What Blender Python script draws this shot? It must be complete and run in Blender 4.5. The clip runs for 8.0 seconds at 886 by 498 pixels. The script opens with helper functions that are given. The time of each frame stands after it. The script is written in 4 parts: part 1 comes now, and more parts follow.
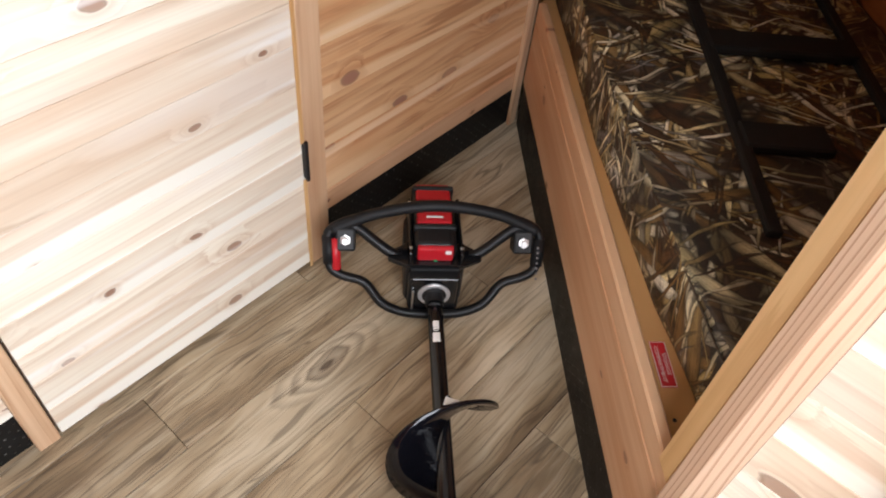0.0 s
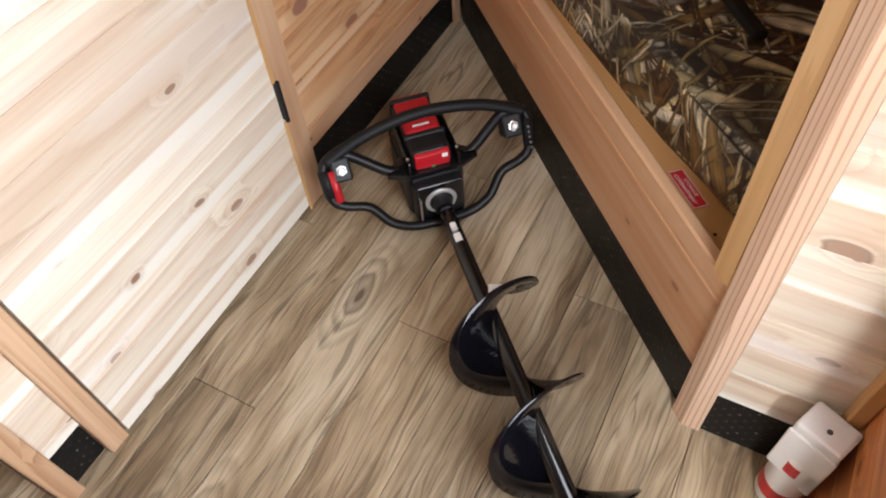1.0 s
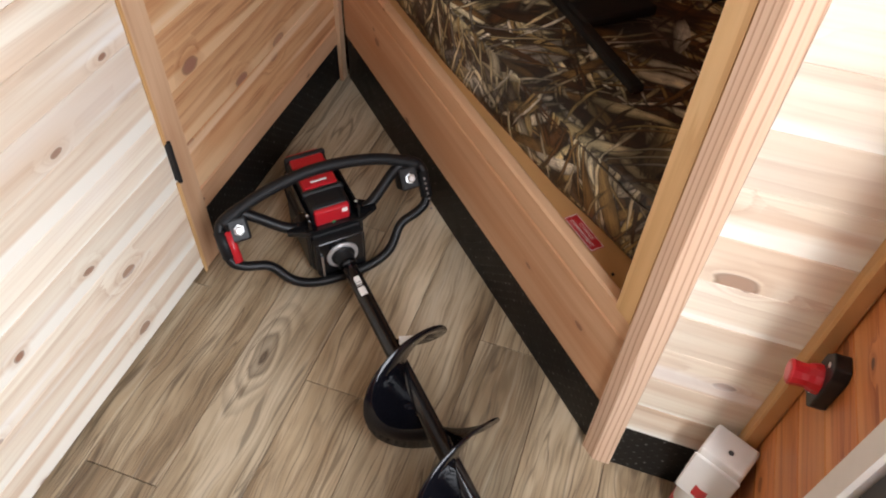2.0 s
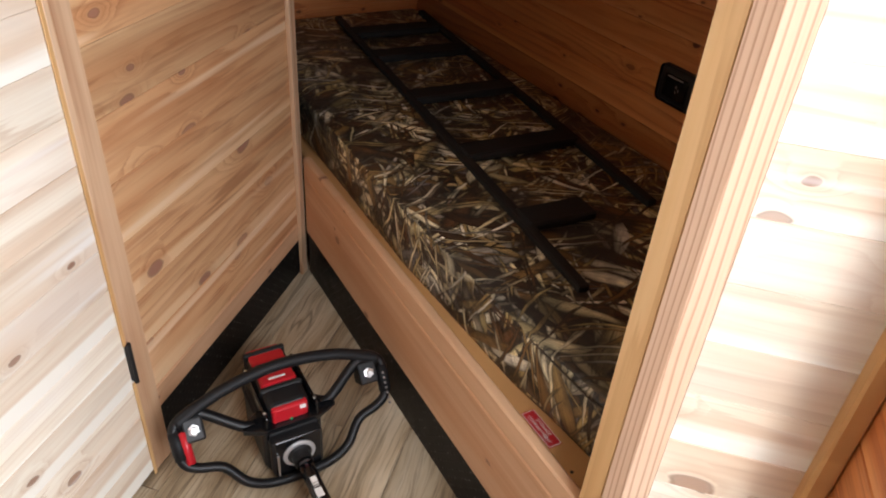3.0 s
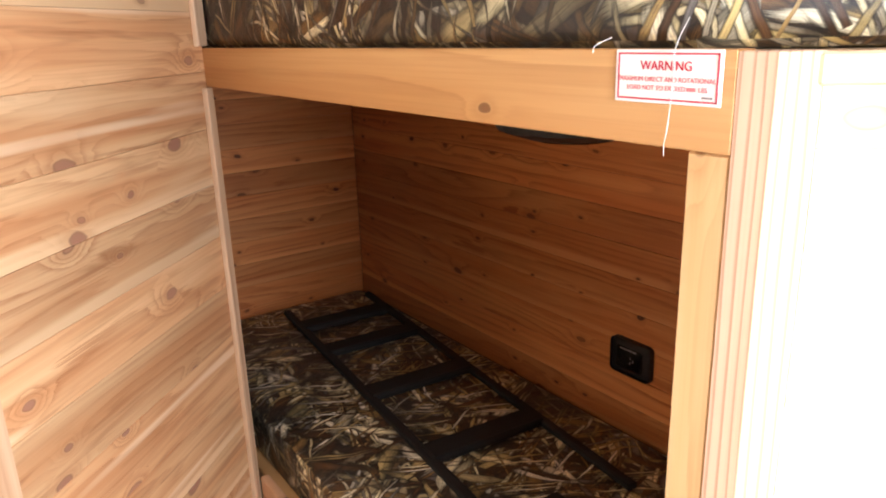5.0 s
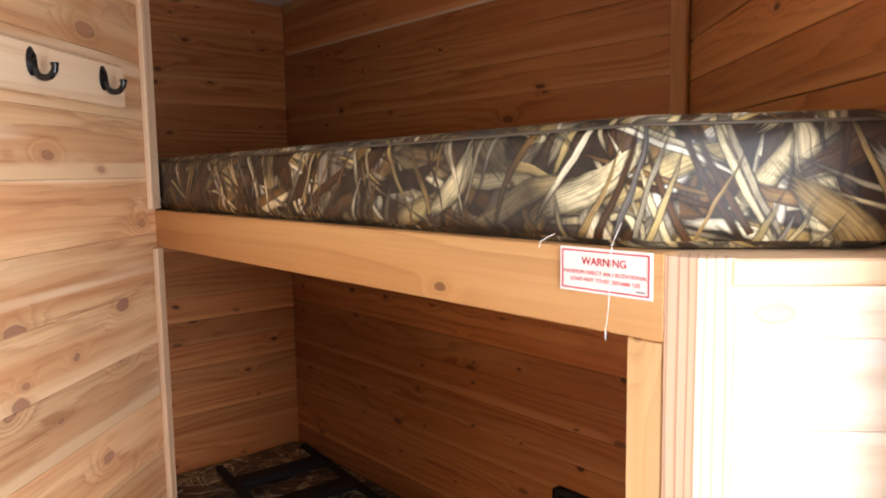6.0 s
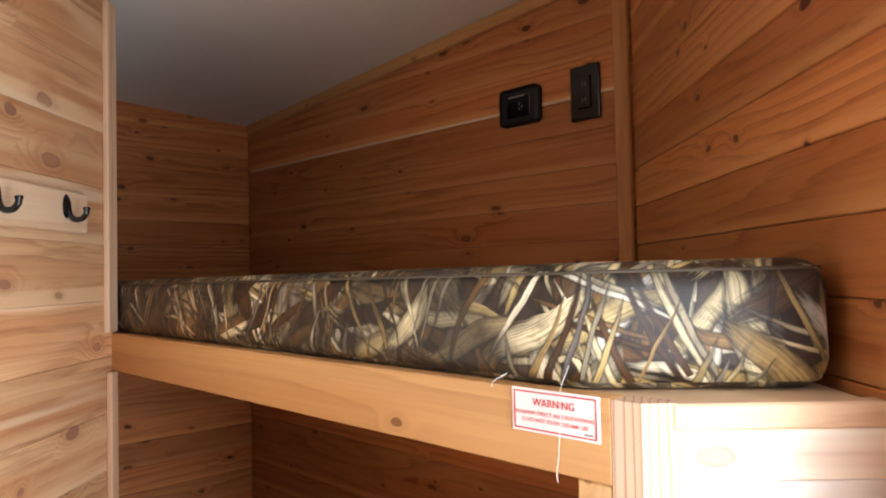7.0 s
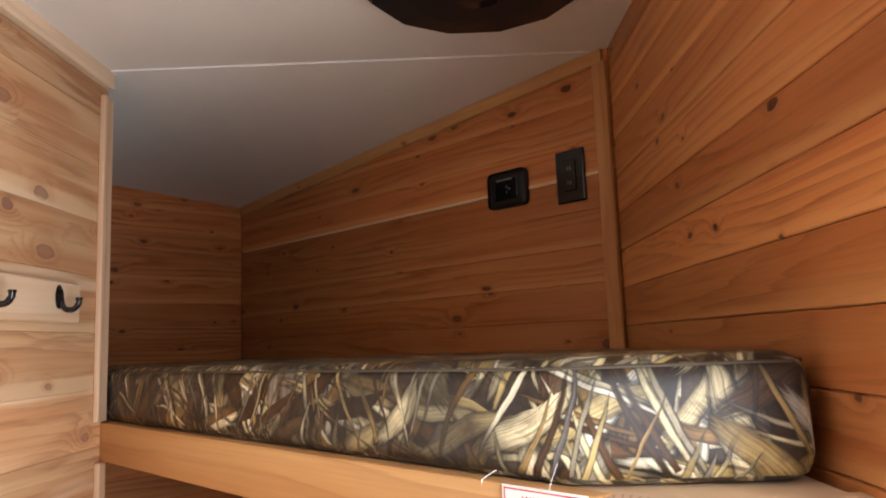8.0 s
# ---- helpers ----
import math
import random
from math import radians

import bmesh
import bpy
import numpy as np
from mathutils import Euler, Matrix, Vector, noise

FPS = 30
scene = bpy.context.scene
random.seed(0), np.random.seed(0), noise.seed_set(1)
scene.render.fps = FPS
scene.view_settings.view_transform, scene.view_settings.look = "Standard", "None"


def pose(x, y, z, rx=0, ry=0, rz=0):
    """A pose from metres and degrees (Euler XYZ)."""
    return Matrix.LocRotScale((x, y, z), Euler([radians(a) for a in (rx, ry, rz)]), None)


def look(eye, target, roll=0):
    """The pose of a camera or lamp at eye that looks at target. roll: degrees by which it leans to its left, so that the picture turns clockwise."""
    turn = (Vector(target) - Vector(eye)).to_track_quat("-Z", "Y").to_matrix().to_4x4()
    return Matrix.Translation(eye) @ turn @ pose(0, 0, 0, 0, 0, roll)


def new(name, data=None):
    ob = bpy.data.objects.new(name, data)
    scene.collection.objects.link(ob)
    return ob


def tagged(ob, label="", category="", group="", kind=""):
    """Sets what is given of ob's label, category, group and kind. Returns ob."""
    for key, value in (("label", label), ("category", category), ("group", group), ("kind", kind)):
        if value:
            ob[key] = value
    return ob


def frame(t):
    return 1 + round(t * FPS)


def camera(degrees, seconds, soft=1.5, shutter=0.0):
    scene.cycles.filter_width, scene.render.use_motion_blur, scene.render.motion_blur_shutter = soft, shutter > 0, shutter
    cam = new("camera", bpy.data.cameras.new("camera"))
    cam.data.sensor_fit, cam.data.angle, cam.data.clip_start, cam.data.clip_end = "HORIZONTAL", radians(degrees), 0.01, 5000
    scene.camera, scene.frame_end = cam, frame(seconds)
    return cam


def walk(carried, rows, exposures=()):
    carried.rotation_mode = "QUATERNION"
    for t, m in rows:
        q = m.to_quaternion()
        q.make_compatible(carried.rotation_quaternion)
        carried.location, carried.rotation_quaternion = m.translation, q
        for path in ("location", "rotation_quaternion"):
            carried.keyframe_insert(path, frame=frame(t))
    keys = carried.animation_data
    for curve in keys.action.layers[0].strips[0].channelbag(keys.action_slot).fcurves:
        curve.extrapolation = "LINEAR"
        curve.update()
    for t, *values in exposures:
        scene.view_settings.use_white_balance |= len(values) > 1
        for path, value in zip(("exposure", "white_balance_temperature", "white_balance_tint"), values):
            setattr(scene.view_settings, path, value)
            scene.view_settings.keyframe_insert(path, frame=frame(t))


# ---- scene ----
cam = camera(63.2, 8.0, soft=2.0)
PATH = [
    (0, (0.3654, -0.3761, 1.2173), (-0.9272, -0.1807, -0.2355), 7.3),
    (0.5, (0.3791, -0.3918, 1.1978), (-0.8334, -0.2726, -0.3302), 0.0),
    (1, (0.4084, -0.4748, 1.1734), (-0.7455, -0.2013, -0.3801), -5.2),
    (1.5, (0.3840, -0.5119, 1.1753), (-0.7474, -0.1348, -0.3722), -0.5),
    (2, (0.3957, -0.5139, 1.1831), (-0.7376, 0.0938, -0.2872), 3.1),
    (2.2, (0.3947, -0.5168, 1.1998), (-0.8041, 0.1807, -0.1749), 4.6),
    (3.3, (0.3957, -0.5207, 1.2486), (-1.0112, 0.3351, 0.1974), 4.5),
    (3.5, (0.3683, -0.5198, 1.2613), (-1.0649, 0.3439, 0.2521), 4.6),
    (4, (0.3253, -0.4836, 1.2926), (-1.1626, 0.4123, 0.3976), 0.9),
    (4.5, (0.3107, -0.4563, 1.3248), (-1.2203, 0.5090, 0.5872), 0.2),
    (4.9, (0.3087, -0.4709, 1.3483), (-1.2281, 0.5794, 0.7542), -0.2),
    (5, (0.3068, -0.4699, 1.3678), (-1.2291, 0.5960, 0.8011), -1.8),
    (5.2, (0.3107, -0.4856, 1.3864), (-1.2134, 0.6341, 0.8949), -2.2),
    (6.3, (0.3332, -0.5276, 1.4303), (-1.1226, 0.7699, 1.3023), -0.6),
    (6.5, (0.3371, -0.5305, 1.4381), (-1.1118, 0.7777, 1.3610), -0.7),
    (7, (0.3527, -0.5334, 1.4606), (-1.0571, 0.8177, 1.5231), -1.2),
    (7.5, (0.3644, -0.5344, 1.4772), (-1.0112, 0.8432, 1.6472), -1.5),
    (8, (0.3703, -0.5403, 1.4870), (-1.0131, 0.8168, 1.7361), -2.1),
]
EXPOSURES = [(0, -0.36), (2.0, -0.46), (3.5, -0.15), (4.5, 0.35), (5.2, 0.5), (6.5, 0.30), (8.0, 0.36)]
walk(cam, [(t, look(eye, target, roll)) for t, eye, target, roll in PATH], EXPOSURES)

# ---- light ----
ROOT = math.sqrt(0.5)


def uv(u, v, z=0.0):
    """A place in the trailer's own axes: u towards the rear, v towards the entrance side."""
    return Vector(((u + v) * ROOT, (v - u) * ROOT, z))


world = bpy.data.worlds.new("sky")
scene.world = world
world.use_nodes = True
wn = world.node_tree.nodes
sky = wn.new("ShaderNodeTexSky")
sky.sky_type, sky.sun_disc = "NISHITA", False
sky.sun_elevation, sky.sun_rotation = radians(40), radians(200)
world.node_tree.links.new(sky.outputs[0], wn["Background"].inputs[0])
wn["Background"].inputs[1].default_value = 0.07

DOOR_U = (0.27, 0.93)
DOOR_Z = (0.02, 1.88)


def daylight(name, centre, target, width, height, watts, colour):
    data = bpy.data.lights.new(name, "AREA")
    data.shape, data.size, data.size_y, data.energy, data.color = "RECTANGLE", width, height, watts, colour
    ob = new(name, data)
    ob.matrix_world = look(centre, target)
    return ob


daylight("entrance_daylight", uv(0.60, 0.31, 1.00), uv(0.57, -0.69, 0.76), 0.64, 1.36, 37, (0.94, 0.97, 1.04))
# Added fill lamp before the windowless rear wall, to brighten bunks and cabinet.
daylight("rear_fill", uv(2.96, -0.6, 1.35), uv(0, -0.6, 1.1), 1.1, 0.7, 0.8, (0.93, 0.97, 1.05))
sun = new("hazy_sun", bpy.data.lights.new("hazy_sun", "SUN"))
sun.data.energy, sun.data.angle, sun.data.color = 4.6, radians(13), (1.0, 0.97, 0.93)
sun.matrix_world = look(uv(2.0, 0.46, 0.95), uv(0, 0, 0))

# ---- materials ----


class Nodes:
    """Short names for building a node material."""

    def __init__(self, name):
        self.mat = bpy.data.materials.new(name)
        self.mat.use_nodes = True
        self.tree = self.mat.node_tree
        self.bsdf = self.tree.nodes["Principled BSDF"]

    def put(self, socket, value):
        if isinstance(value, bpy.types.NodeSocket):
            self.tree.links.new(value, socket)
        elif value is not None:
            socket.default_value = value

    def node(self, kind):
        return self.tree.nodes.new(kind)

    def math(self, op, a, b=None, c=None):
        n = self.node("ShaderNodeMath")
        n.operation = op
        for socket, value in zip(n.inputs, (a, b, c)):
            self.put(socket, value)
        return n.outputs[0]

    def vec(self, op, a, b=None):
        n = self.node("ShaderNodeVectorMath")
        n.operation = op
        self.put(n.inputs[0], a)
        self.put(n.inputs[1], b)
        return n.outputs[0]

    def coords(self, spread=0.0):
        p = self.node("ShaderNodeTexCoord").outputs["Object"]
        if spread:
            r = self.node("ShaderNodeObjectInfo").outputs["Random"]
            off = self.node("ShaderNodeCombineXYZ")
            self.put(off.inputs[0], self.math("MULTIPLY", r, spread))
            self.put(off.inputs[1], self.math("MULTIPLY", r, spread * 3.7))
            self.put(off.inputs[2], self.math("MULTIPLY", r, spread * 7.3))
            p = self.vec("ADD", p, off.outputs[0])
        return p

    def mapping(self, p, scale=(1, 1, 1), turn=(0, 0, 0), at=(0, 0, 0)):
        n = self.node("ShaderNodeMapping")
        self.put(n.inputs["Vector"], p)
        n.inputs["Scale"].default_value = scale
        n.inputs["Rotation"].default_value = [radians(a) for a in turn]
        n.inputs["Location"].default_value = at
        return n.outputs[0]

    def noise(self, p, scale=1.0, detail=4.0, rough=0.55, distortion=0.0):
        n = self.node("ShaderNodeTexNoise")
        self.put(n.inputs["Vector"], p)
        for key, value in (("Scale", scale), ("Detail", detail), ("Roughness", rough), ("Distortion", distortion)):
            n.inputs[key].default_value = value
        return n.outputs

    def voronoi(self, p, scale=1.0, feature="F1", dims="3D", randomness=1.0):
        n = self.node("ShaderNodeTexVoronoi")
        n.feature, n.voronoi_dimensions = feature, dims
        self.put(n.inputs["Vector"], p)
        n.inputs["Scale"].default_value = scale
        n.inputs["Randomness"].default_value = randomness
        return n.outputs

    def ramp(self, fac, stops, ease="LINEAR"):
        n = self.node("ShaderNodeValToRGB")
        n.color_ramp.interpolation = ease
        while len(n.color_ramp.elements) < len(stops):
            n.color_ramp.elements.new(0.5)
        for el, (pos, col) in zip(n.color_ramp.elements, stops):
            el.position = pos
            el.color = (col, col, col, 1) if isinstance(col, (int, float)) else (*col, 1)
        self.put(n.inputs[0], fac)
        return n.outputs[0]

    def mix(self, fac, a, b, blend="MIX"):
        n = self.node("ShaderNodeMix")
        n.data_type, n.blend_type = "RGBA", blend
        self.put(n.inputs[0], fac)
        for socket, value in ((n.inputs[6], a), (n.inputs[7], b)):
            self.put(socket, (*value, 1) if isinstance(value, tuple) else value)
        return n.outputs[2]

    def bump(self, height, strength=0.2, distance=0.002):
        n = self.node("ShaderNodeBump")
        self.put(n.inputs["Height"], height)
        n.inputs["Strength"].default_value = strength
        n.inputs["Distance"].default_value = distance
        self.put(self.bsdf.inputs["Normal"], n.outputs[0])

    def done(self, colour, rough=0.5, metal=0.0, spec=0.5):
        self.put(self.bsdf.inputs["Base Color"], (*colour, 1) if isinstance(colour, tuple) else colour)
        self.put(self.bsdf.inputs["Roughness"], rough)
        self.put(self.bsdf.inputs["Metallic"], metal)
        self.put(self.bsdf.inputs["Specular IOR Level"], spec)
        return self.mat


def plain(name, colour, rough=0.5, metal=0.0, spec=0.5, vary=0.15, grain=60.0, bump=0.05):
    m = Nodes(name)
    f = m.noise(m.coords(3.0), grain, 3.0)[0]
    g = m.noise(m.coords(3.0), grain * 0.08, 3.0)[0]
    k = m.math("MULTIPLY_ADD", m.math("ADD", f, g), vary, 1.0 - vary)
    c = m.mix(1.0, colour, k, "MULTIPLY")
    m.bump(f, bump, 0.001)
    r = m.math("MULTIPLY_ADD", g, 0.15, rough - 0.07)
    return m.done(c, r, metal, spec)


def wood(name, sap, heart, late, knot, knots=0.62, rough=0.42, tone=0.25, along="x", streak=0.5, edge=0.0, dot=1.0, fleck=0.0, pith=0.0, rings=1.9):
    """Sawn softwood, grain along the board's own x axis (or z), knots that bend the grain, sapwood at some edges."""
    m = Nodes(name)
    own = m.node("ShaderNodeTexCoord").outputs["Object"]
    p = m.coords(13.0)
    if along == "z":
        p = m.mapping(p, turn=(0, 90, 0))
    sx = m.node("ShaderNodeSeparateXYZ")
    m.put(sx.inputs[0], p)
    so = m.node("ShaderNodeSeparateXYZ")
    m.put(so.inputs[0], own)
    flat = m.node("ShaderNodeCombineXYZ")
    m.put(flat.inputs[0], sx.outputs[0])
    m.put(flat.inputs[1], sx.outputs[2])
    flat = flat.outputs[0]
    r = m.node("ShaderNodeObjectInfo").outputs["Random"]
    wob = m.noise(m.mapping(flat, (9.0, 30.0, 1)), 1.0, 2.0)[1]
    kp = m.mapping(m.vec("ADD", flat, m.vec("MULTIPLY", wob, (0.03, 0.012, 0.0))), (6.0, 11.0, 1))
    kv = m.voronoi(kp, 1.0, dims="2D")
    pick = m.node("ShaderNodeSeparateColor")
    m.put(pick.inputs[0], kv["Color"])
    on = m.math("GREATER_THAN", pick.outputs[0], knots)
    size = m.math("MULTIPLY_ADD", m.math("POWER", pick.outputs[1], 2.0), 0.9 * dot, 0.45 * dot)
    near = m.math("DIVIDE", kv["Distance"], size)
    swirl = m.math("MULTIPLY", m.math("POWER", 2.718, m.math("MULTIPLY", m.math("MULTIPLY", near, near), -9.0)), on)
    core = m.math("MULTIPLY", m.ramp(near, [(0.085, 1.0), (0.135, 0.0)]), on)
    eye = m.math("MULTIPLY", m.ramp(near, [(0.11, 0.0), (0.14, 1.0), (0.19, 0.0)]), on)
    bend = m.noise(m.mapping(flat, (0.75, 6.5, 1)), 1.0, 2.0, 0.45)[0]
    level = m.math("MULTIPLY_ADD", bend, 3.0, m.math("MULTIPLY", sx.outputs[2], 10.0))
    level = m.math("MULTIPLY_ADD", swirl, 1.3 if dot > 0.9 else 0.35, level)
    fine = m.noise(m.mapping(flat, (2.5, 170.0, 1)), 1.0, 3.0, 0.6)[0]
    level = m.math("MULTIPLY_ADD", fine, 0.22, level)
    ring = m.math("FRACT", m.math("MULTIPLY", level, rings))
    line = m.ramp(ring, [(0.0, 0.0), (0.45, 0.10), (0.80, 0.6), (0.93, 1.0), (1.0, 0.0)], "EASE")
    band = m.noise(m.mapping(flat, (0.8, 15.0, 1)), 1.0, 3.0, 0.5)[0]
    blot = m.noise(m.mapping(flat, (2.4, 9.0, 1)), 1.0, 3.0, 0.6)[0]
    body = m.mix(m.ramp(band, [(0.38, 0.0), (0.60, 1.0)]), sap, heart)
    body = m.mix(m.math("MULTIPLY", line, m.math("MULTIPLY", m.ramp(blot, [(0.35, 0.15), (0.65, 1.0)]), streak)), body, late)
    body = m.mix(m.math("MULTIPLY", m.ramp(fine, [(0.45, 0.0), (0.75, 1.0)]), 0.20), body, late)
    if fleck:
        dash = m.noise(m.mapping(flat, (3.2, 46.0, 1), at=(3, 9, 0)), 1.0, 3.0, 0.6, 0.6)[0]
        cloud = m.noise(m.mapping(flat, (1.6, 7.0, 1), at=(8, 1, 0)), 1.0, 2.0)[0]
        dash = m.math("MULTIPLY", m.ramp(dash, [(0.53, 0.0), (0.66, 1.0)]), m.ramp(cloud, [(0.42, 0.1), (0.62, 1.0)]))
        body = m.mix(m.math("MULTIPLY", dash, fleck), body, tuple(c * 0.8 for c in late))
        body = m.mix(m.math("MULTIPLY", m.ramp(cloud, [(0.30, 0.9), (0.44, 0.0)]), fleck), body, tuple(min(0.9, c * k) for c, k in zip(sap, (1.08, 1.2, 1.35))))
    if edge:
        lip = m.math("SUBTRACT", so.outputs[2], m.math("MULTIPLY", m.math("SUBTRACT", band, 0.42), edge * 3.0))
        lip = m.ramp(m.math("MULTIPLY", lip, 10.0), [(0.06, 1.0), (0.16, 0.0)])
        lip = m.math("MULTIPLY", lip, m.math("GREATER_THAN", m.math("FRACT", m.math("MULTIPLY", r, 7.31)), 0.40))
        body = m.mix(m.math("MULTIPLY", lip, 0.85), body, tuple(min(1.0, c * k) for c, k in zip(sap, (1.10, 1.18, 1.28))))
    halo = m.math("MULTIPLY", m.ramp(near, [(0.10, 1.0), (0.34, 0.0)], "EASE"), on)
    body = m.mix(m.math("MULTIPLY", halo, 0.40), body, late)
    body = m.mix(m.math("MULTIPLY", eye, 0.28), body, sap)
    body = m.mix(m.math("MULTIPLY", core, m.math("MULTIPLY_ADD", pick.outputs[2], 0.5, 0.5)), body, knot)
    rim = m.math("MULTIPLY", m.ramp(near, [(0.085, 0.0), (0.112, 1.0), (0.14, 0.0)]), on)
    body = m.mix(m.math("MULTIPLY", rim, 0.55), body, tuple(c * 0.55 for c in knot))
    if pith:
        lens = m.noise(m.mapping(flat, (0.9, 20.0, 1), at=(2, 5, 0)), 1.0, 2.0, 0.4)[0]
        pale = m.ramp(lens, [(0.61, 0.0), (0.67, 1.0)])
        body = m.mix(m.math("MULTIPLY", pale, pith), body, tuple(min(0.92, c * k) for c, k in zip(sap, (1.12, 1.28, 1.55))))
    body = m.mix(1.0, body, m.math("MULTIPLY_ADD", r, tone, 1.0 - tone * 0.6), "MULTIPLY")
    m.bump(m.math("ADD", m.math("MULTIPLY", line, 0.5), fine), 0.10, 0.0008)
    return m.done(body, m.math("MULTIPLY_ADD", fine, 0.2, rough - 0.08), 0.0, 0.4)


PALE = wood("pale_pine", (0.86, 0.785, 0.655), (0.735, 0.585, 0.445), (0.54, 0.36, 0.235), (0.30, 0.165, 0.11), 0.68, fleck=0.30, tone=0.16, edge=0.035, streak=0.5, pith=0.5)
CEDAR = wood("knotty_cedar", (0.71, 0.455, 0.245), (0.58, 0.298, 0.140), (0.38, 0.155, 0.064), (0.33, 0.160, 0.105), 0.56, fleck=0.65, tone=0.30, streak=0.8, edge=0.03, pith=0.8, rings=2.8)
AMBER = wood("amber_pine", (0.60, 0.248, 0.083), (0.52, 0.178, 0.054), (0.29, 0.074, 0.021), (0.075, 0.020, 0.010), 0.40, fleck=0.38, streak=0.95, tone=0.36, edge=0.01, dot=0.62, rings=3.6)
ROSY = wood("rosy_pine", (0.70, 0.44, 0.265), (0.62, 0.335, 0.18), (0.46, 0.21, 0.10), (0.20, 0.075, 0.045), 0.66, tone=0.10, streak=0.28, dot=0.6, fleck=0.15)
AMBER_UP = wood("upright_amber_pine", (0.60, 0.31, 0.12), (0.52, 0.23, 0.08), (0.34, 0.12, 0.04), (0.10, 0.035, 0.02), 0.93, tone=0.1, along="z")
HONEY_UP = wood("upright_honey_pine", (0.71, 0.465, 0.23), (0.63, 0.365, 0.15), (0.46, 0.23, 0.08), (0.2, 0.08, 0.03), 0.95, tone=0.08, along="z", streak=0.6)
TRIM = wood("trim_pine", (0.80, 0.62, 0.43), (0.73, 0.51, 0.32), (0.52, 0.29, 0.15), (0.22, 0.10, 0.05), 0.95, tone=0.10)
TRIM_UP = wood("upright_trim_pine", (0.68, 0.47, 0.305), (0.59, 0.375, 0.225), (0.38, 0.19, 0.095), (0.22, 0.10, 0.05), 0.95, tone=0.10, along="z", streak=1.0)
HONEY = wood("honey_pine", (0.67, 0.39, 0.165), (0.58, 0.295, 0.108), (0.38, 0.16, 0.05), (0.20, 0.08, 0.03), 0.93, tone=0.08, dot=0.5)


def striped_pine():
    """Straight-grained post: narrow red-brown growth lines that run up it."""
    m = Nodes("striped_post_pine")
    p = m.coords()
    sp = m.node("ShaderNodeSeparateXYZ")
    m.put(sp.inputs[0], p)
    wave = m.noise(m.mapping(p, (9.0, 9.0, 0.9)), 1.0, 3.0, 0.5)[0]
    across = m.math("ADD", m.math("MULTIPLY", sp.outputs[0], 1.0), m.math("MULTIPLY", sp.outputs[1], 0.62))
    level = m.math("ADD", m.math("MULTIPLY", across, 105.0), m.math("MULTIPLY", wave, 5.0))
    level = m.math("MULTIPLY_ADD", sp.outputs[2], 0.9, level)
    ring = m.math("FRACT", level)
    line = m.ramp(ring, [(0.0, 0.0), (0.62, 0.0), (0.84, 0.8), (0.92, 1.0), (1.0, 0.0)], "EASE")
    fine = m.noise(m.mapping(p, (420.0, 420.0, 5.0)), 1.0, 3.0, 0.6)[0]
    c = m.mix(m.ramp(wave, [(0.35, 0.0), (0.65, 1.0)]), (0.76, 0.56, 0.405), (0.68, 0.455, 0.31))
    c = m.mix(m.math("MULTIPLY", line, 0.72), c, (0.40, 0.185, 0.105))
    c = m.mix(m.ramp(fine, [(0.5, 0.0), (0.75, 0.22)]), c, (0.42, 0.22, 0.13))
    m.bump(m.math("ADD", line, fine), 0.12, 0.0008)
    return m.done(c, m.math("MULTIPLY_ADD", fine, 0.2, 0.42), 0.0, 0.35)


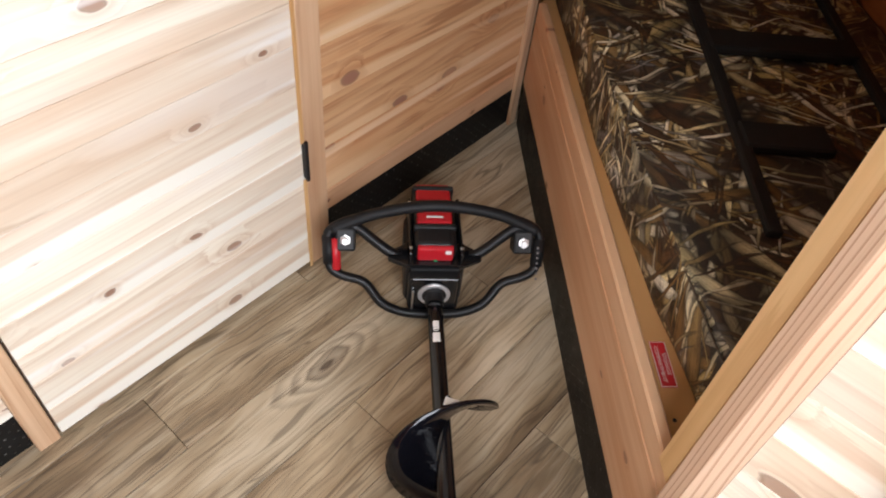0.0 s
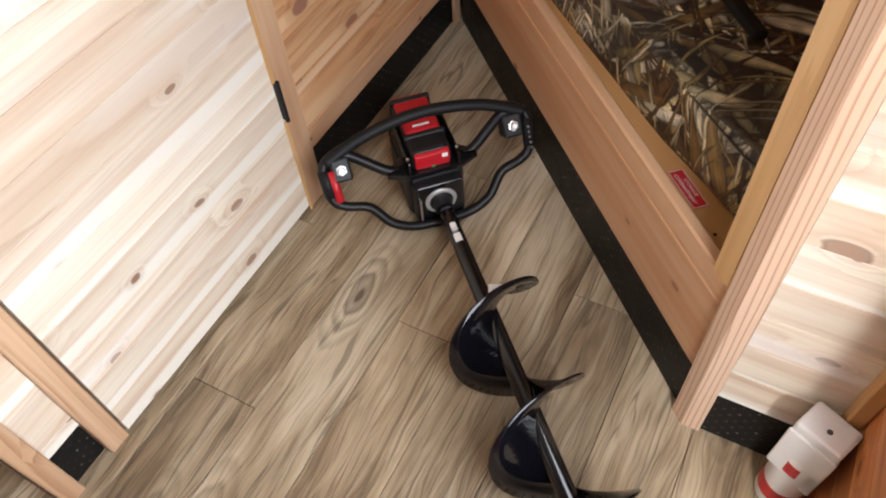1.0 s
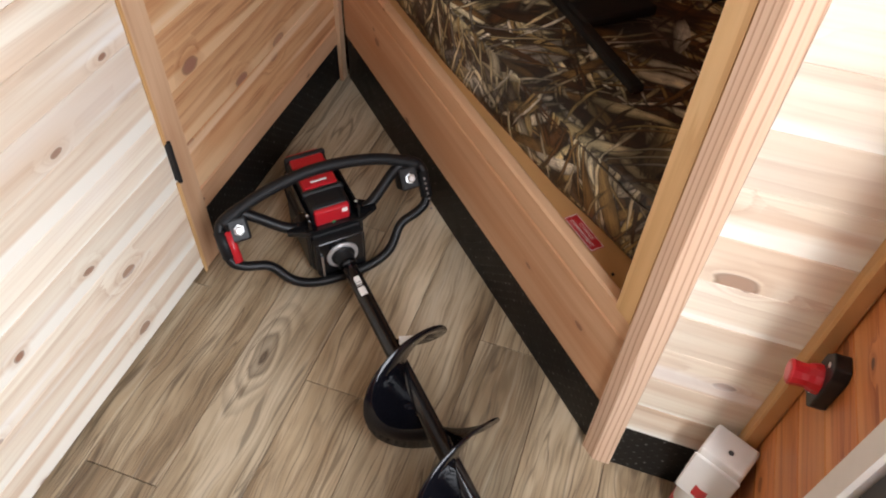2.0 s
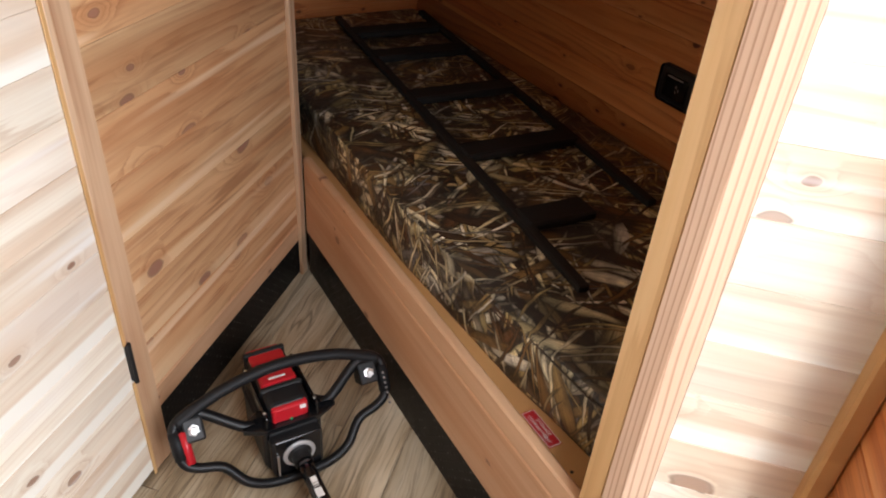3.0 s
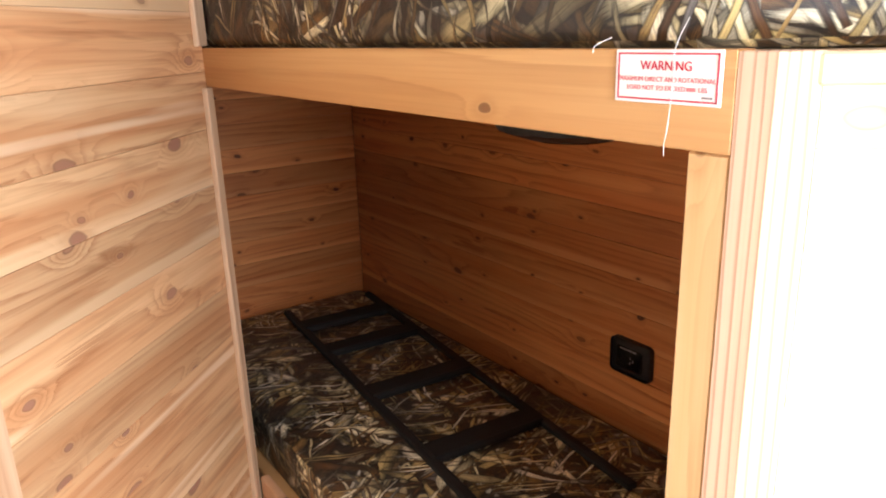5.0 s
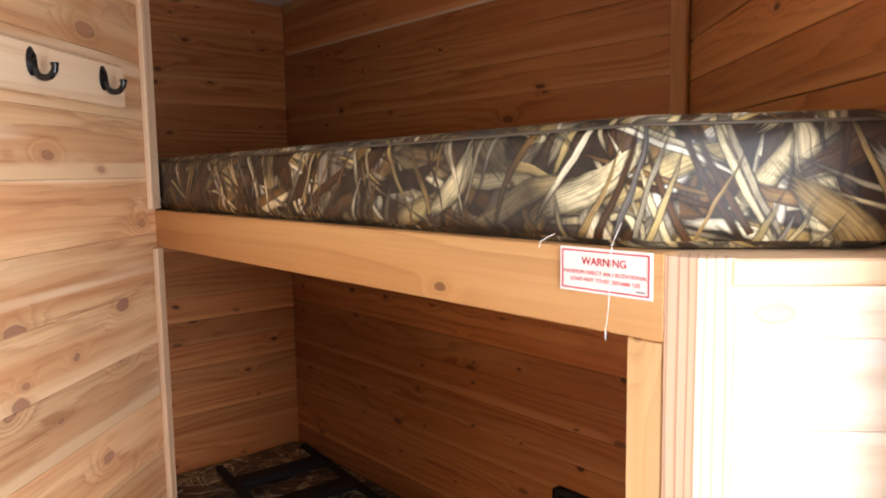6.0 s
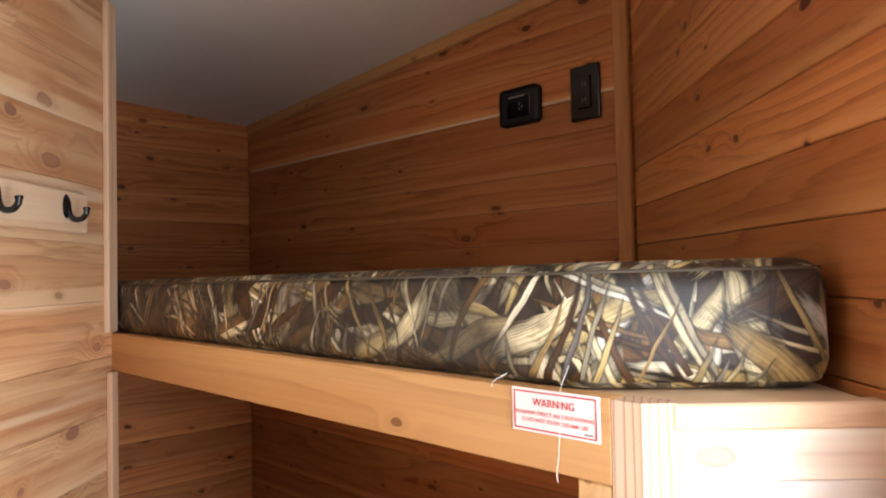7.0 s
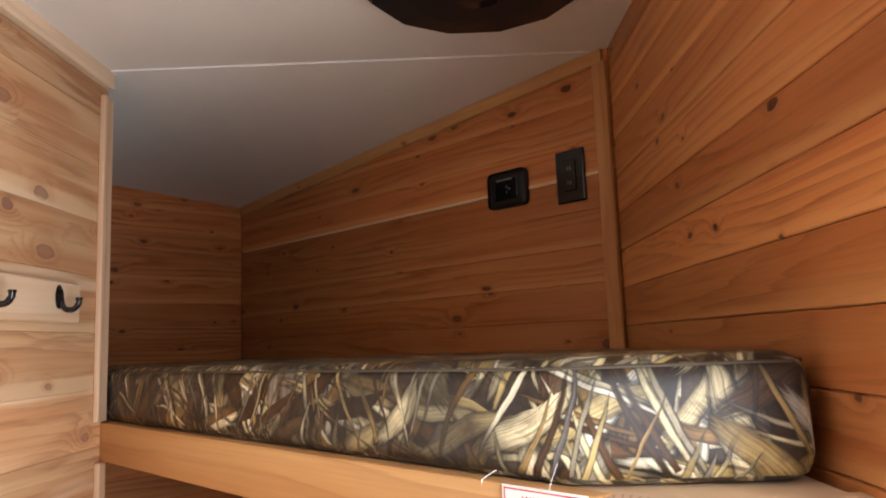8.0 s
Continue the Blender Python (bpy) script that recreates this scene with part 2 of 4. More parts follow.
def floor_vinyl():
    m = Nodes("weathered_oak_vinyl")
    p = m.coords(17.0)
    warp = m.noise(m.mapping(p, (2.2, 7.0, 1)), 1.0, 3.0)[1]
    q = m.vec("ADD", p, m.vec("MULTIPLY", warp, (0.16, 0.075, 0.0)))
    grain = m.noise(m.mapping(q, (2.6, 70.0, 1)), 1.0, 4.0, 0.62)[0]
    tone = m.noise(m.mapping(q, (1.7, 9.0, 1)), 1.0, 4.0, 0.62)[0]
    crack = m.noise(m.mapping(q, (1.1, 21.0, 1), at=(5, 2, 0)), 1.0, 2.0, 0.5, 0.5)[0]
    split = m.noise(m.mapping(q, (2.4, 52.0, 1), at=(1, 7, 0)), 1.0, 2.0, 0.5, 0.4)[0]
    c = m.ramp(tone, [(0.30, (0.15, 0.098, 0.054)), (0.42, (0.34, 0.245, 0.145)), (0.54, (0.51, 0.398, 0.258)), (0.68, (0.68, 0.57, 0.41))])
    c = m.mix(m.ramp(grain, [(0.34, 0.45), (0.48, 0.0)]), c, (0.17, 0.118, 0.07))
    c = m.mix(m.ramp(grain, [(0.56, 0.0), (0.74, 0.5)]), c, (0.66, 0.58, 0.45))
    c = m.mix(m.ramp(crack, [(0.486, 0.0), (0.497, 0.55), (0.503, 0.55), (0.514, 0.0)]), c, (0.07, 0.045, 0.026))
    c = m.mix(m.math("MULTIPLY", m.ramp(split, [(0.482, 0.0), (0.496, 0.5), (0.504, 0.5), (0.518, 0.0)]), m.ramp(tone, [(0.36, 1.0), (0.58, 0.15)])), c, (0.085, 0.055, 0.033))
    kv = m.voronoi(m.mapping(q, (2.0, 5.5, 1)), 1.0, dims="2D")
    pick = m.node("ShaderNodeSeparateColor")
    m.put(pick.inputs[0], kv["Color"])
    pores = m.noise(m.mapping(q, (7.0, 230.0, 1), at=(4, 4, 0)), 1.0, 3.0, 0.65)[0]
    c = m.mix(m.math("MULTIPLY", m.ramp(pores, [(0.52, 0.0), (0.64, 0.75)]), m.ramp(tone, [(0.34, 1.0), (0.66, 0.35)])), c, (0.13, 0.092, 0.060))
    chosen = m.math("GREATER_THAN", pick.outputs[0], 0.66)
    swirl = m.math("FRACT", m.math("MULTIPLY_ADD", grain, 0.8, m.math("MULTIPLY", kv["Distance"], 13.0)))
    swirl = m.math("MULTIPLY", m.ramp(swirl, [(0.2, 0.0), (0.75, 0.8), (1.0, 0.0)]), m.ramp(kv["Distance"], [(0.06, 1.0), (0.34, 0.0)]))
    c = m.mix(m.math("MULTIPLY", swirl, chosen), c, (0.12, 0.08, 0.05))
    spot = m.math("MULTIPLY", m.ramp(kv["Distance"], [(0.02, 1.0), (0.09, 0.0)]), chosen)
    c = m.mix(m.math("MULTIPLY", spot, 0.75), c, (0.085, 0.055, 0.036))
    r = m.node("ShaderNodeObjectInfo").outputs["Random"]
    c = m.mix(1.0, c, m.math("MULTIPLY_ADD", r, 0.42, 0.70), "MULTIPLY")
    m.bump(m.math("ADD", grain, crack), 0.15, 0.0008)
    return m.done(c, m.math("MULTIPLY_ADD", grain, 0.2, 0.36), 0.0, 0.45)


def camo_print():
    """Marsh-reed print: many layers of curved, tapered blades and twigs over a dark ground."""
    m = Nodes("reed_camouflage_fabric")
    tc = m.node("ShaderNodeTexCoord")
    p = tc.outputs["Object"]
    base = tc.outputs["UV"]
    slow = m.noise(base, 4.5, 1.0)[1]
    fast = m.noise(base, 16.0, 2.0)[1]
    flat = m.vec("ADD", base, m.vec("MULTIPLY", m.vec("SUBTRACT", slow, (0.5, 0.5, 0.5)), (0.09, 0.09, 0.0)))
    flat = m.vec("ADD", flat, m.vec("MULTIPLY", m.vec("SUBTRACT", fast, (0.5, 0.5, 0.5)), (0.012, 0.012, 0.0)))
    ground = m.noise(base, 13.0, 5.0, 0.6)[0]
    c = m.ramp(ground, [(0.32, (0.010, 0.008, 0.007)), (0.46, (0.035, 0.024, 0.017)), (0.55, (0.10, 0.060, 0.032)), (0.64, (0.10, 0.096, 0.094)), (0.74, (0.34, 0.33, 0.32))])
    layers = [
        (105, 5, 80, 0.60, 0.36, 7), (-8, 6, 96, 0.62, 0.36, 8), (35, 7, 38, 0.55, 0.42, 0), (-75, 8, 60, 0.68, 0.38, 6), (-50, 8, 44, 0.58, 0.42, 1),
        (12, 7, 50, 0.66, 0.40, 3), (80, 6.5, 30, 0.70, 0.42, 2), (60, 7, 84, 0.74, 0.38, 5), (-22, 6, 36, 0.74, 0.42, 4),
        (20, 5, 120, 0.76, 0.34, 10), (48, 6, 24, 0.80, 0.42, 9), (-36, 7, 29, 0.80, 0.42, 11), (70, 6, 100, 0.74, 0.36, 12), (-64, 5, 110, 0.76, 0.36, 13),
    ]
    smudge = m.noise(base, 34.0, 4.0, 0.65)[0]
    for angle, along, across, limit, reach, n in layers:
        q = m.mapping(m.mapping(flat, turn=(0, 0, angle), at=(n * 3.1, n * 1.7, 0)), (along, across, 1))
        v = m.voronoi(q, 1.0, dims="2D", randomness=1.0)
        pick = m.node("ShaderNodeSeparateColor")
        m.put(pick.inputs[0], v["Color"])
        chosen = m.math("GREATER_THAN", pick.outputs[0], limit)
        vein = m.noise(m.mapping(q, (1.3, 17.0, 1)), 1.0, 5.0, 0.72)[0]
        ragged = m.math("MULTIPLY_ADD", m.math("SUBTRACT", vein, 0.5), 0.50, v["Distance"])
        on = m.math("MULTIPLY", m.ramp(ragged, [(reach - 0.03, 1.0), (reach + 0.03, 0.0)]), chosen)
        blade = m.ramp(pick.outputs[1], [
            (0.0, (0.018, 0.012, 0.009)), (0.18, (0.10, 0.045, 0.018)), (0.34, (0.27, 0.160, 0.055)),
            (0.50, (0.60, 0.47, 0.20)), (0.62, (0.15, 0.145, 0.15)), (0.76, (0.88, 0.76, 0.42)), (1.0, (0.90, 0.87, 0.74))])
        blade = m.mix(1.0, blade, m.ramp(vein, [(0.34, 0.15), (0.46, 0.90), (0.60, 1.25)]), "MULTIPLY")
        blade = m.mix(m.ramp(smudge, [(0.50, 0.0), (0.66, 0.5)]), blade, (0.085, 0.052, 0.030))
        rim = m.ramp(v["Distance"], [(reach * 0.45, 1.0), (reach * 0.95, 0.5)])
        blade = m.mix(1.0, blade, rim, "MULTIPLY")
        shade = m.ramp(ragged, [(reach - 0.08, 0.0), (reach + 0.02, 0.85), (reach + 0.16, 0.0)])
        c = m.mix(m.math("MULTIPLY", shade, chosen), c, (0.009, 0.007, 0.006))
        c = m.mix(on, c, blade)
    murk = m.noise(base, 5.0, 3.0, 0.6)[0]
    c = m.mix(m.ramp(murk, [(0.46, 0.0), (0.60, 0.75)]), c, (0.022, 0.021, 0.020))
    fold = m.noise(p, 9.0, 3.0)[0]
    weave = m.noise(p, 700.0, 1.0)[0]
    m.bump(m.math("MULTIPLY_ADD", weave, 0.03, fold), 0.4, 0.025)
    return m.done(c, 0.42, 0.0, 0.4)


STRIPED = striped_pine()
VINYL = floor_vinyl()
CAMO = camo_print()
CEIL = plain("white_ceiling_panel", (0.81, 0.765, 0.70), 0.6, grain=180, vary=0.07, bump=0.25)
BLACK = plain("gloss_black_paint", (0.006, 0.006, 0.007), 0.13, grain=40, vary=0.2, bump=0.012)
MATT = plain("matt_black_plastic", (0.010, 0.010, 0.011), 0.45, spec=0.4, grain=120, vary=0.25, bump=0.2)
SOOT = plain("dull_black_coating", (0.006, 0.006, 0.006), 0.75, grain=120, vary=0.3)
SATIN = plain("satin_black_paint", (0.006, 0.006, 0.007), 0.42, spec=0.35, grain=90, vary=0.2)
GLOSS = plain("lacquered_black_steel", (0.004, 0.004, 0.006), 0.09, grain=30, vary=0.1, bump=0.006)
RUBBER = plain("black_rubber_grip", (0.008, 0.008, 0.009), 0.55, spec=0.3, grain=160, bump=0.3)
SEAL = plain("dark_grey_seal", (0.06, 0.065, 0.07), 0.6)
RED = plain("red_plastic", (0.52, 0.012, 0.022), 0.32, vary=0.12)
WHITE = plain("white_plastic", (0.78, 0.77, 0.76), 0.4, vary=0.08)
PAPER = plain("white_label_paper", (0.86, 0.85, 0.83), 0.6, vary=0.04)
PINK = plain("faded_red_ink", (0.72, 0.22, 0.24), 0.6, vary=0.05)
INK = plain("red_label_ink", (0.62, 0.03, 0.07), 0.6, vary=0.05)
GREY = plain("grey_ink", (0.25, 0.22, 0.22), 0.6, vary=0.05)
STEEL = plain("bright_steel", (0.72, 0.72, 0.72), 0.36, metal=1.0, vary=0.1)
ZINC = plain("dull_zinc_plate", (0.62, 0.62, 0.63), 0.5, metal=0.55, vary=0.15)
GREEN = plain("green_mark", (0.02, 0.35, 0.12), 0.4)
THREAD = plain("white_thread", (0.8, 0.78, 0.76), 0.8)
DARK_WOOD = plain("dark_particle_board", (0.10, 0.06, 0.035), 0.7, vary=0.3)


def tread_plate():
    m = Nodes("black_tread_plate")
    p = m.coords()
    sp = m.node("ShaderNodeSeparateXYZ")
    m.put(sp.inputs[0], p)
    pl = m.node("ShaderNodeCombineXYZ")
    m.put(pl.inputs[0], m.math("ADD", sp.outputs[0], sp.outputs[2]))
    m.put(pl.inputs[1], m.math("SUBTRACT", sp.outputs[0], sp.outputs[2]))
    v = m.voronoi(pl.outputs[0], 42.0, dims="2D", randomness=0.0)
    h = m.ramp(v["Distance"], [(0.08, 1.0), (0.16, 0.0)])
    g = m.noise(p, 35.0, 4.0)[0]
    c = m.mix(m.ramp(g, [(0.45, 0.0), (0.8, 0.35)]), (0.006, 0.006, 0.006), (0.035, 0.032, 0.03))
    # Highlights on the raised dots, painted into the colour in random patches.
    lightened = m.ramp(m.noise(p, 60.0, 2.0)[0], [(0.54, 0.03), (0.66, 0.9)])
    c = m.mix(m.math("MULTIPLY", h, lightened), c, (0.20, 0.195, 0.19))
    m.bump(h, 0.9, 0.002)
    return m.done(c, m.math("MULTIPLY_ADD", g, 0.3, 0.34), 0.0, 0.22)


PLATE = tread_plate()
PIPING = plain("dark_brown_piping", (0.075, 0.058, 0.04), 0.6, grain=14, vary=0.6)

# ---- builders ----


def mesh_of(bm, material, name="mesh", smooth=False):
    me = bpy.data.meshes.new(name)
    bmesh.ops.recalc_face_normals(bm, faces=bm.faces)
    bm.to_mesh(me)
    bm.free()
    me.materials.append(material)
    if smooth:
        me.shade_smooth()
    return me


def world_of(ob):
    own = ob.matrix_basis.copy()
    return own if ob.parent is None else world_of(ob.parent) @ ob.matrix_parent_inverse @ own


def part(name, bm, material, parent=None, label="", at=None, smooth=False):
    me = bm if isinstance(bm, bpy.types.Mesh) else mesh_of(bm, material, name, smooth)
    ob = new(name, me)
    if at is not None:
        ob.matrix_basis = at
    if parent is not None:
        ob.parent = parent
        ob.matrix_parent_inverse = world_of(parent).inverted()
    if label:
        ob["label"] = label
    return ob


def box(x0, x1, y0, y1, z0, z1, bevel=0.0, segments=1):
    bm = bmesh.new()
    bmesh.ops.create_cube(bm, size=1.0)
    for v in bm.verts:
        v.co = Vector((x0 + (v.co.x + 0.5) * (x1 - x0), y0 + (v.co.y + 0.5) * (y1 - y0), z0 + (v.co.z + 0.5) * (z1 - z0)))
    if bevel:
        bmesh.ops.bevel(bm, geom=bm.edges[:], offset=bevel, segments=segments, affect="EDGES", profile=0.5)
    return bm


def prism(outline, z0, z1, bevel=0.0, segments=3):
    """An upright prism over an outline in plan."""
    bm = bmesh.new()
    low = [bm.verts.new((x, y, z0)) for x, y in outline]
    top = [bm.verts.new((x, y, z1)) for x, y in outline]
    bm.faces.new(low[::-1])
    bm.faces.new(top)
    n = len(outline)
    for i in range(n):
        bm.faces.new((low[i], low[(i + 1) % n], top[(i + 1) % n], top[i]))
    if bevel:
        bmesh.ops.bevel(bm, geom=bm.edges[:], offset=bevel, segments=segments, affect="EDGES", profile=0.5)
    return bm


def tube(points, radius, sides=10, closed=False):
    """A round bar along points; radius may be one number or one a point."""
    bm = bmesh.new()
    pts = [Vector(p) for p in points]
    radii = radius if isinstance(radius, (list, tuple)) else [radius] * len(pts)
    rings = []
    n = len(pts)
    ref = Vector((0.3, 0.1, 1.0)).normalized()
    for i, p in enumerate(pts):
        a = pts[(i - 1) % n] if closed or i else p
        b = pts[(i + 1) % n] if closed or i < n - 1 else p
        d = (b - a).normalized()
        s = d.cross(ref)
        s = s.normalized() if s.length > 1e-4 else Vector((1, 0, 0))
        t = s.cross(d).normalized()
        ref = t
        rings.append([bm.verts.new(p + radii[i] * (math.cos(k * math.tau / sides) * s + math.sin(k * math.tau / sides) * t)) for k in range(sides)])
    for i in range(n if closed else n - 1):
        a, b = rings[i], rings[(i + 1) % n]
        for k in range(sides):
            bm.faces.new((a[k], a[(k + 1) % sides], b[(k + 1) % sides], b[k]))
    if not closed:
        bm.faces.new(rings[0][::-1])
        bm.faces.new(rings[-1])
    return bm


def smooth_path(points, steps=6, closed=False):
    """Catmull-Rom through points."""
    pts = [Vector(p) for p in points]
    n = len(pts)
    out = []
    for i in range(n if closed else n - 1):
        p1, p2 = pts[i], pts[(i + 1) % n]
        p0 = pts[(i - 1) % n] if closed or i else p1
        p3 = pts[(i + 2) % n] if closed or i + 2 < n else p2
        for k in range(steps):
            t = k / steps
            out.append(0.5 * ((2 * p1) + (p2 - p0) * t + (2 * p0 - 5 * p1 + 4 * p2 - p3) * t * t + (3 * p1 - p0 - 3 * p2 + p3) * t ** 3))
    if not closed:
        out.append(pts[-1])
    return out


def lathe(profile, sides=28):
    """A turned solid round z from (radius, z) pairs."""
    bm = bmesh.new()
    rings = [[bm.verts.new((r * math.cos(k * math.tau / sides), r * math.sin(k * math.tau / sides), z)) for k in range(sides)] for r, z in profile]
    for a, b in zip(rings, rings[1:]):
        for k in range(sides):
            bm.faces.new((a[k], a[(k + 1) % sides], b[(k + 1) % sides], b[k]))
    bm.faces.new(rings[0][::-1])
    bm.faces.new(rings[-1])
    return bm


def joined(*bms):
    out = bmesh.new()
    for bm in bms:
        me = bpy.data.meshes.new("piece")
        bm.to_mesh(me)
        bm.free()
        out.from_mesh(me)
        bpy.data.meshes.remove(me)
    return out


def facing(x, y, ix, iy, z=0.0):
    """Axes on a wall seen from the room: x to the right, y into the wall (direction ix, iy), z up."""
    i = Vector((ix, iy, 0)).normalized()
    m = Matrix(((i.y, i.x, 0, x), (-i.x, i.y, 0, y), (0, 0, 1, z), (0, 0, 0, 1)))
    return m


def board_mesh(length, height, thick, material, gap=0.0004, ease=0.0010):
    """A lining board with eased edges: x 0..length, front at y 0, z 0..height."""
    bm = bmesh.new()
    g = gap * 0.5
    section = [(thick, g), (ease, g), (0.0, g + ease), (0.0, height - g - ease), (ease, height - g), (thick, height - g)]
    a = [bm.verts.new((0, y, z)) for y, z in section]
    b = [bm.verts.new((length, y, z)) for y, z in section]
    bm.faces.new(a)
    bm.faces.new(b[::-1])
    for i in range(6):
        bm.faces.new((a[i], b[i], b[(i + 1) % 6], a[(i + 1) % 6]))
    return mesh_of(bm, material, "board")


def lining(parent, m, x0, x1, z0, z1, height, material, thick=0.012, start=None, gap=0.0004, ease=0.0010):
    """Horizontal boards on a wall as children of it."""
    z = z0 if start is None else start
    whole = board_mesh(x1 - x0, height, thick, material, gap, ease)
    while z < z1 - 0.004:
        low, top = max(z, z0), min(z + height, z1)
        me = whole if top - low > height - 1e-4 else board_mesh(x1 - x0, top - low, thick, material, gap, ease)
        if top - low > 0.006:
            part("board", me, material, parent, at=m @ pose(x0, 0, low))
        z += height


def structure(name, bm, material, label="", at=None, smooth=False):
    return tagged(part(name, bm, material, None, at=at, smooth=smooth), label, name.split("_")[0], "", "structure")


def thing(name, x, y, z, label, category, group=""):
    ob = new(name)
    ob.matrix_basis = pose(x, y, z)
    return tagged(ob, label, category, group)


def lettering(body, size, depth, material):
    """Raised letters as a mesh in the x-z plane, centred."""
    cu = bpy.data.curves.new("letters", "FONT")
    cu.body, cu.size, cu.align_x, cu.align_y, cu.extrude = body, size, "CENTER", "CENTER", depth
    ob = bpy.data.objects.new("letters", cu)
    scene.collection.objects.link(ob)
    bpy.context.view_layer.update()
    me = bpy.data.meshes.new_from_object(ob.evaluated_get(bpy.context.evaluated_depsgraph_get()))
    bpy.data.objects.remove(ob)
    me.materials.clear()
    me.materials.append(material)
    me.transform(Matrix.Rotation(radians(90), 4, "X"))
    return me


# ---- the large structure ----
CREASE, HIGH, FALL = -0.82, 2.085, 0.092
SIDE_V, END_U = -1.6, 3.0
CLOSET = facing(-1.175, -0.020, -1, -1)
BACK = facing(0.0, 0.727, 0, 1)
RIGHT = facing(-0.408, 0.727, 1, 1)
CABINET = facing(0.03, 0.0, -1, 1)
ENDWALL = facing(-1.945, 0.0, -1, 0)
FRONT = Matrix.Identity(4)


def ceiling_z(x, y):
    u = (x - y) * ROOT
    return HIGH - max(0.0, CREASE - u) * FALL


def build_ceiling():
    bm = bmesh.new()
    corners = [uv(CREASE, SIDE_V), uv(CREASE, 0.6), uv(END_U + 0.1, 0.6), uv(END_U + 0.1, SIDE_V)]
    nose = [uv(CREASE, SIDE_V), uv(CREASE, 0.6), uv(-2.4, 0.6), uv(-2.4, SIDE_V)]
    for quad in (corners, nose):
        low = [bm.verts.new((p.x, p.y, ceiling_z(p.x, p.y))) for p in quad]
        top = [bm.verts.new((p.x, p.y, ceiling_z(p.x, p.y) + 0.04)) for p in quad]
        bm.faces.new(low)
        bm.faces.new(top[::-1])
        for i in range(4):
            bm.faces.new((low[i], low[(i + 1) % 4], top[(i + 1) % 4], top[i]))
    structure("ceiling", bm, CEIL, "off-white fabric-textured trailer ceiling panel")
    a, b = uv(CREASE, -0.825), uv(CREASE, 0.215)
    seam = tube([(a.x, a.y, HIGH), (b.x, b.y, HIGH)], 0.0035, 6)
    structure("trim", seam, WHITE, "thin white seam strip across the ceiling")


build_ceiling()

floor = structure("floor", prism([uv(-2.3, -1.7).xy, uv(-2.3, 0.5).xy, uv(3.1, 0.5).xy, uv(3.1, -1.7).xy], -0.05, -0.004), DARK_WOOD, "grey-brown wood-look vinyl plank floor")

wall_west = structure("wall_west", box(-1.42, 0.045, 0.012, 0.05, 0.0, 2.2), DARK_WOOD, "knotty cedar board wall of a closet", at=CLOSET)
lining(wall_west, CLOSET, -0.646, 0.030, 0.168, 2.05, 0.1135, CEDAR)
part("base_board", box(-0.646, 0.030, -0.002, 0.0115, 0.112, 0.1675, 0.003), ROSY, wall_west, "rosy pine base board", CLOSET)
lining(wall_west, CLOSET, -1.382, -1.316, 0.105, 2.05, 0.1135, PALE, start=0.02)
part("kick_plate", box(-0.646, 0.030, 0.004, 0.0115, 0.0, 0.1115, 0.001), PLATE, wall_west, "black tread-plate kick strip", CLOSET)
part("kick_plate", box(-1.382, -1.316, 0.004, 0.0115, 0.0, 0.1045, 0.001), PLATE, wall_west, "black tread-plate kick strip", CLOSET)
for x0, x1 in ((-0.698, -0.646), (-1.316, -1.276), (-1.418, -1.382)):
    part("stile", box(x0 + 0.0005, x1 - 0.0005, -0.018, 0.0115, 0.0, 2.05, 0.0025), TRIM_UP, wall_west, "pale pine upright stile", CLOSET)
part("edge_bead", box(-0.7075, -0.6995, -0.0215, -0.0185, 0.345, 1.615, 0.001), HONEY_UP, wall_west, "thin golden bead beside the door", CLOSET)
part("edge_bead", box(-0.7075, -0.6995, -0.0215, -0.0185, 0.0, 0.255, 0.001), HONEY_UP, wall_west, "thin golden bead beside the door", CLOSET)
part("edge_trim", box(0.004, 0.032, -0.012, -0.0005, 0.0, 1.272, 0.002), TRIM_UP, wall_west, "thin pine corner strip", CLOSET)
part("edge_trim", box(-0.006, 0.032, -0.012, -0.0005, 1.352, 2.03, 0.002), TRIM_UP, wall_west, "thin pine corner strip", CLOSET)
part("crown_trim", box(-1.418, 0.03, -0.016, 0.0115, 2.052, 2.09, 0.003), TRIM, wall_west, "pine strip under the ceiling", CLOSET)

closet_side = structure("wall_closet_side", box(-0.75, 0.0, 0.0, 0.03, 0.0, 2.2), DARK_WOOD, "board side wall of the closet", at=facing(*uv(0.572, -0.853).xy, -1, 1))
lining(closet_side, facing(*uv(0.602, -0.858).xy, -1, 1), -0.74, -0.008, 0.0, 2.08, 0.1135, PALE)

door = structure("door_1", box(-1.272, -0.702, -0.004, 0.011, 0.012, 1.93), PALE, "closed pale pine board closet door", at=CLOSET)
lining(door, CLOSET @ pose(0, -0.017, 0), -1.272, -0.700, 0.012, 1.93, 0.0765, PALE, 0.0128)
for z in (0.258, 1.62):
    hinge = part("hinge", box(-0.704, -0.694, -0.024, -0.009, z, z + 0.085, 0.002), MATT, door, "black butt hinge", CLOSET)
    part("hinge_pin", tube([(-0.699, -0.024, z - 0.004), (-0.699, -0.024, z + 0.089)], 0.0045, 8), MATT, hinge, at=CLOSET)

wall_back = structure("wall_north", box(-1.97, -0.39, 0.012, 0.04, 0.0, 2.2), DARK_WOOD, "amber knotty pine board wall behind the bunks", at=BACK)
lining(wall_back, BACK, -1.944, -0.410, 0.0, 2.16, 0.0770, AMBER, start=-0.02)
part("corner_trim", box(-0.446, -0.411, -0.010, -0.0005, 1.345, 2.06, 0.003), AMBER_UP, wall_back, "pine corner strip", BACK)

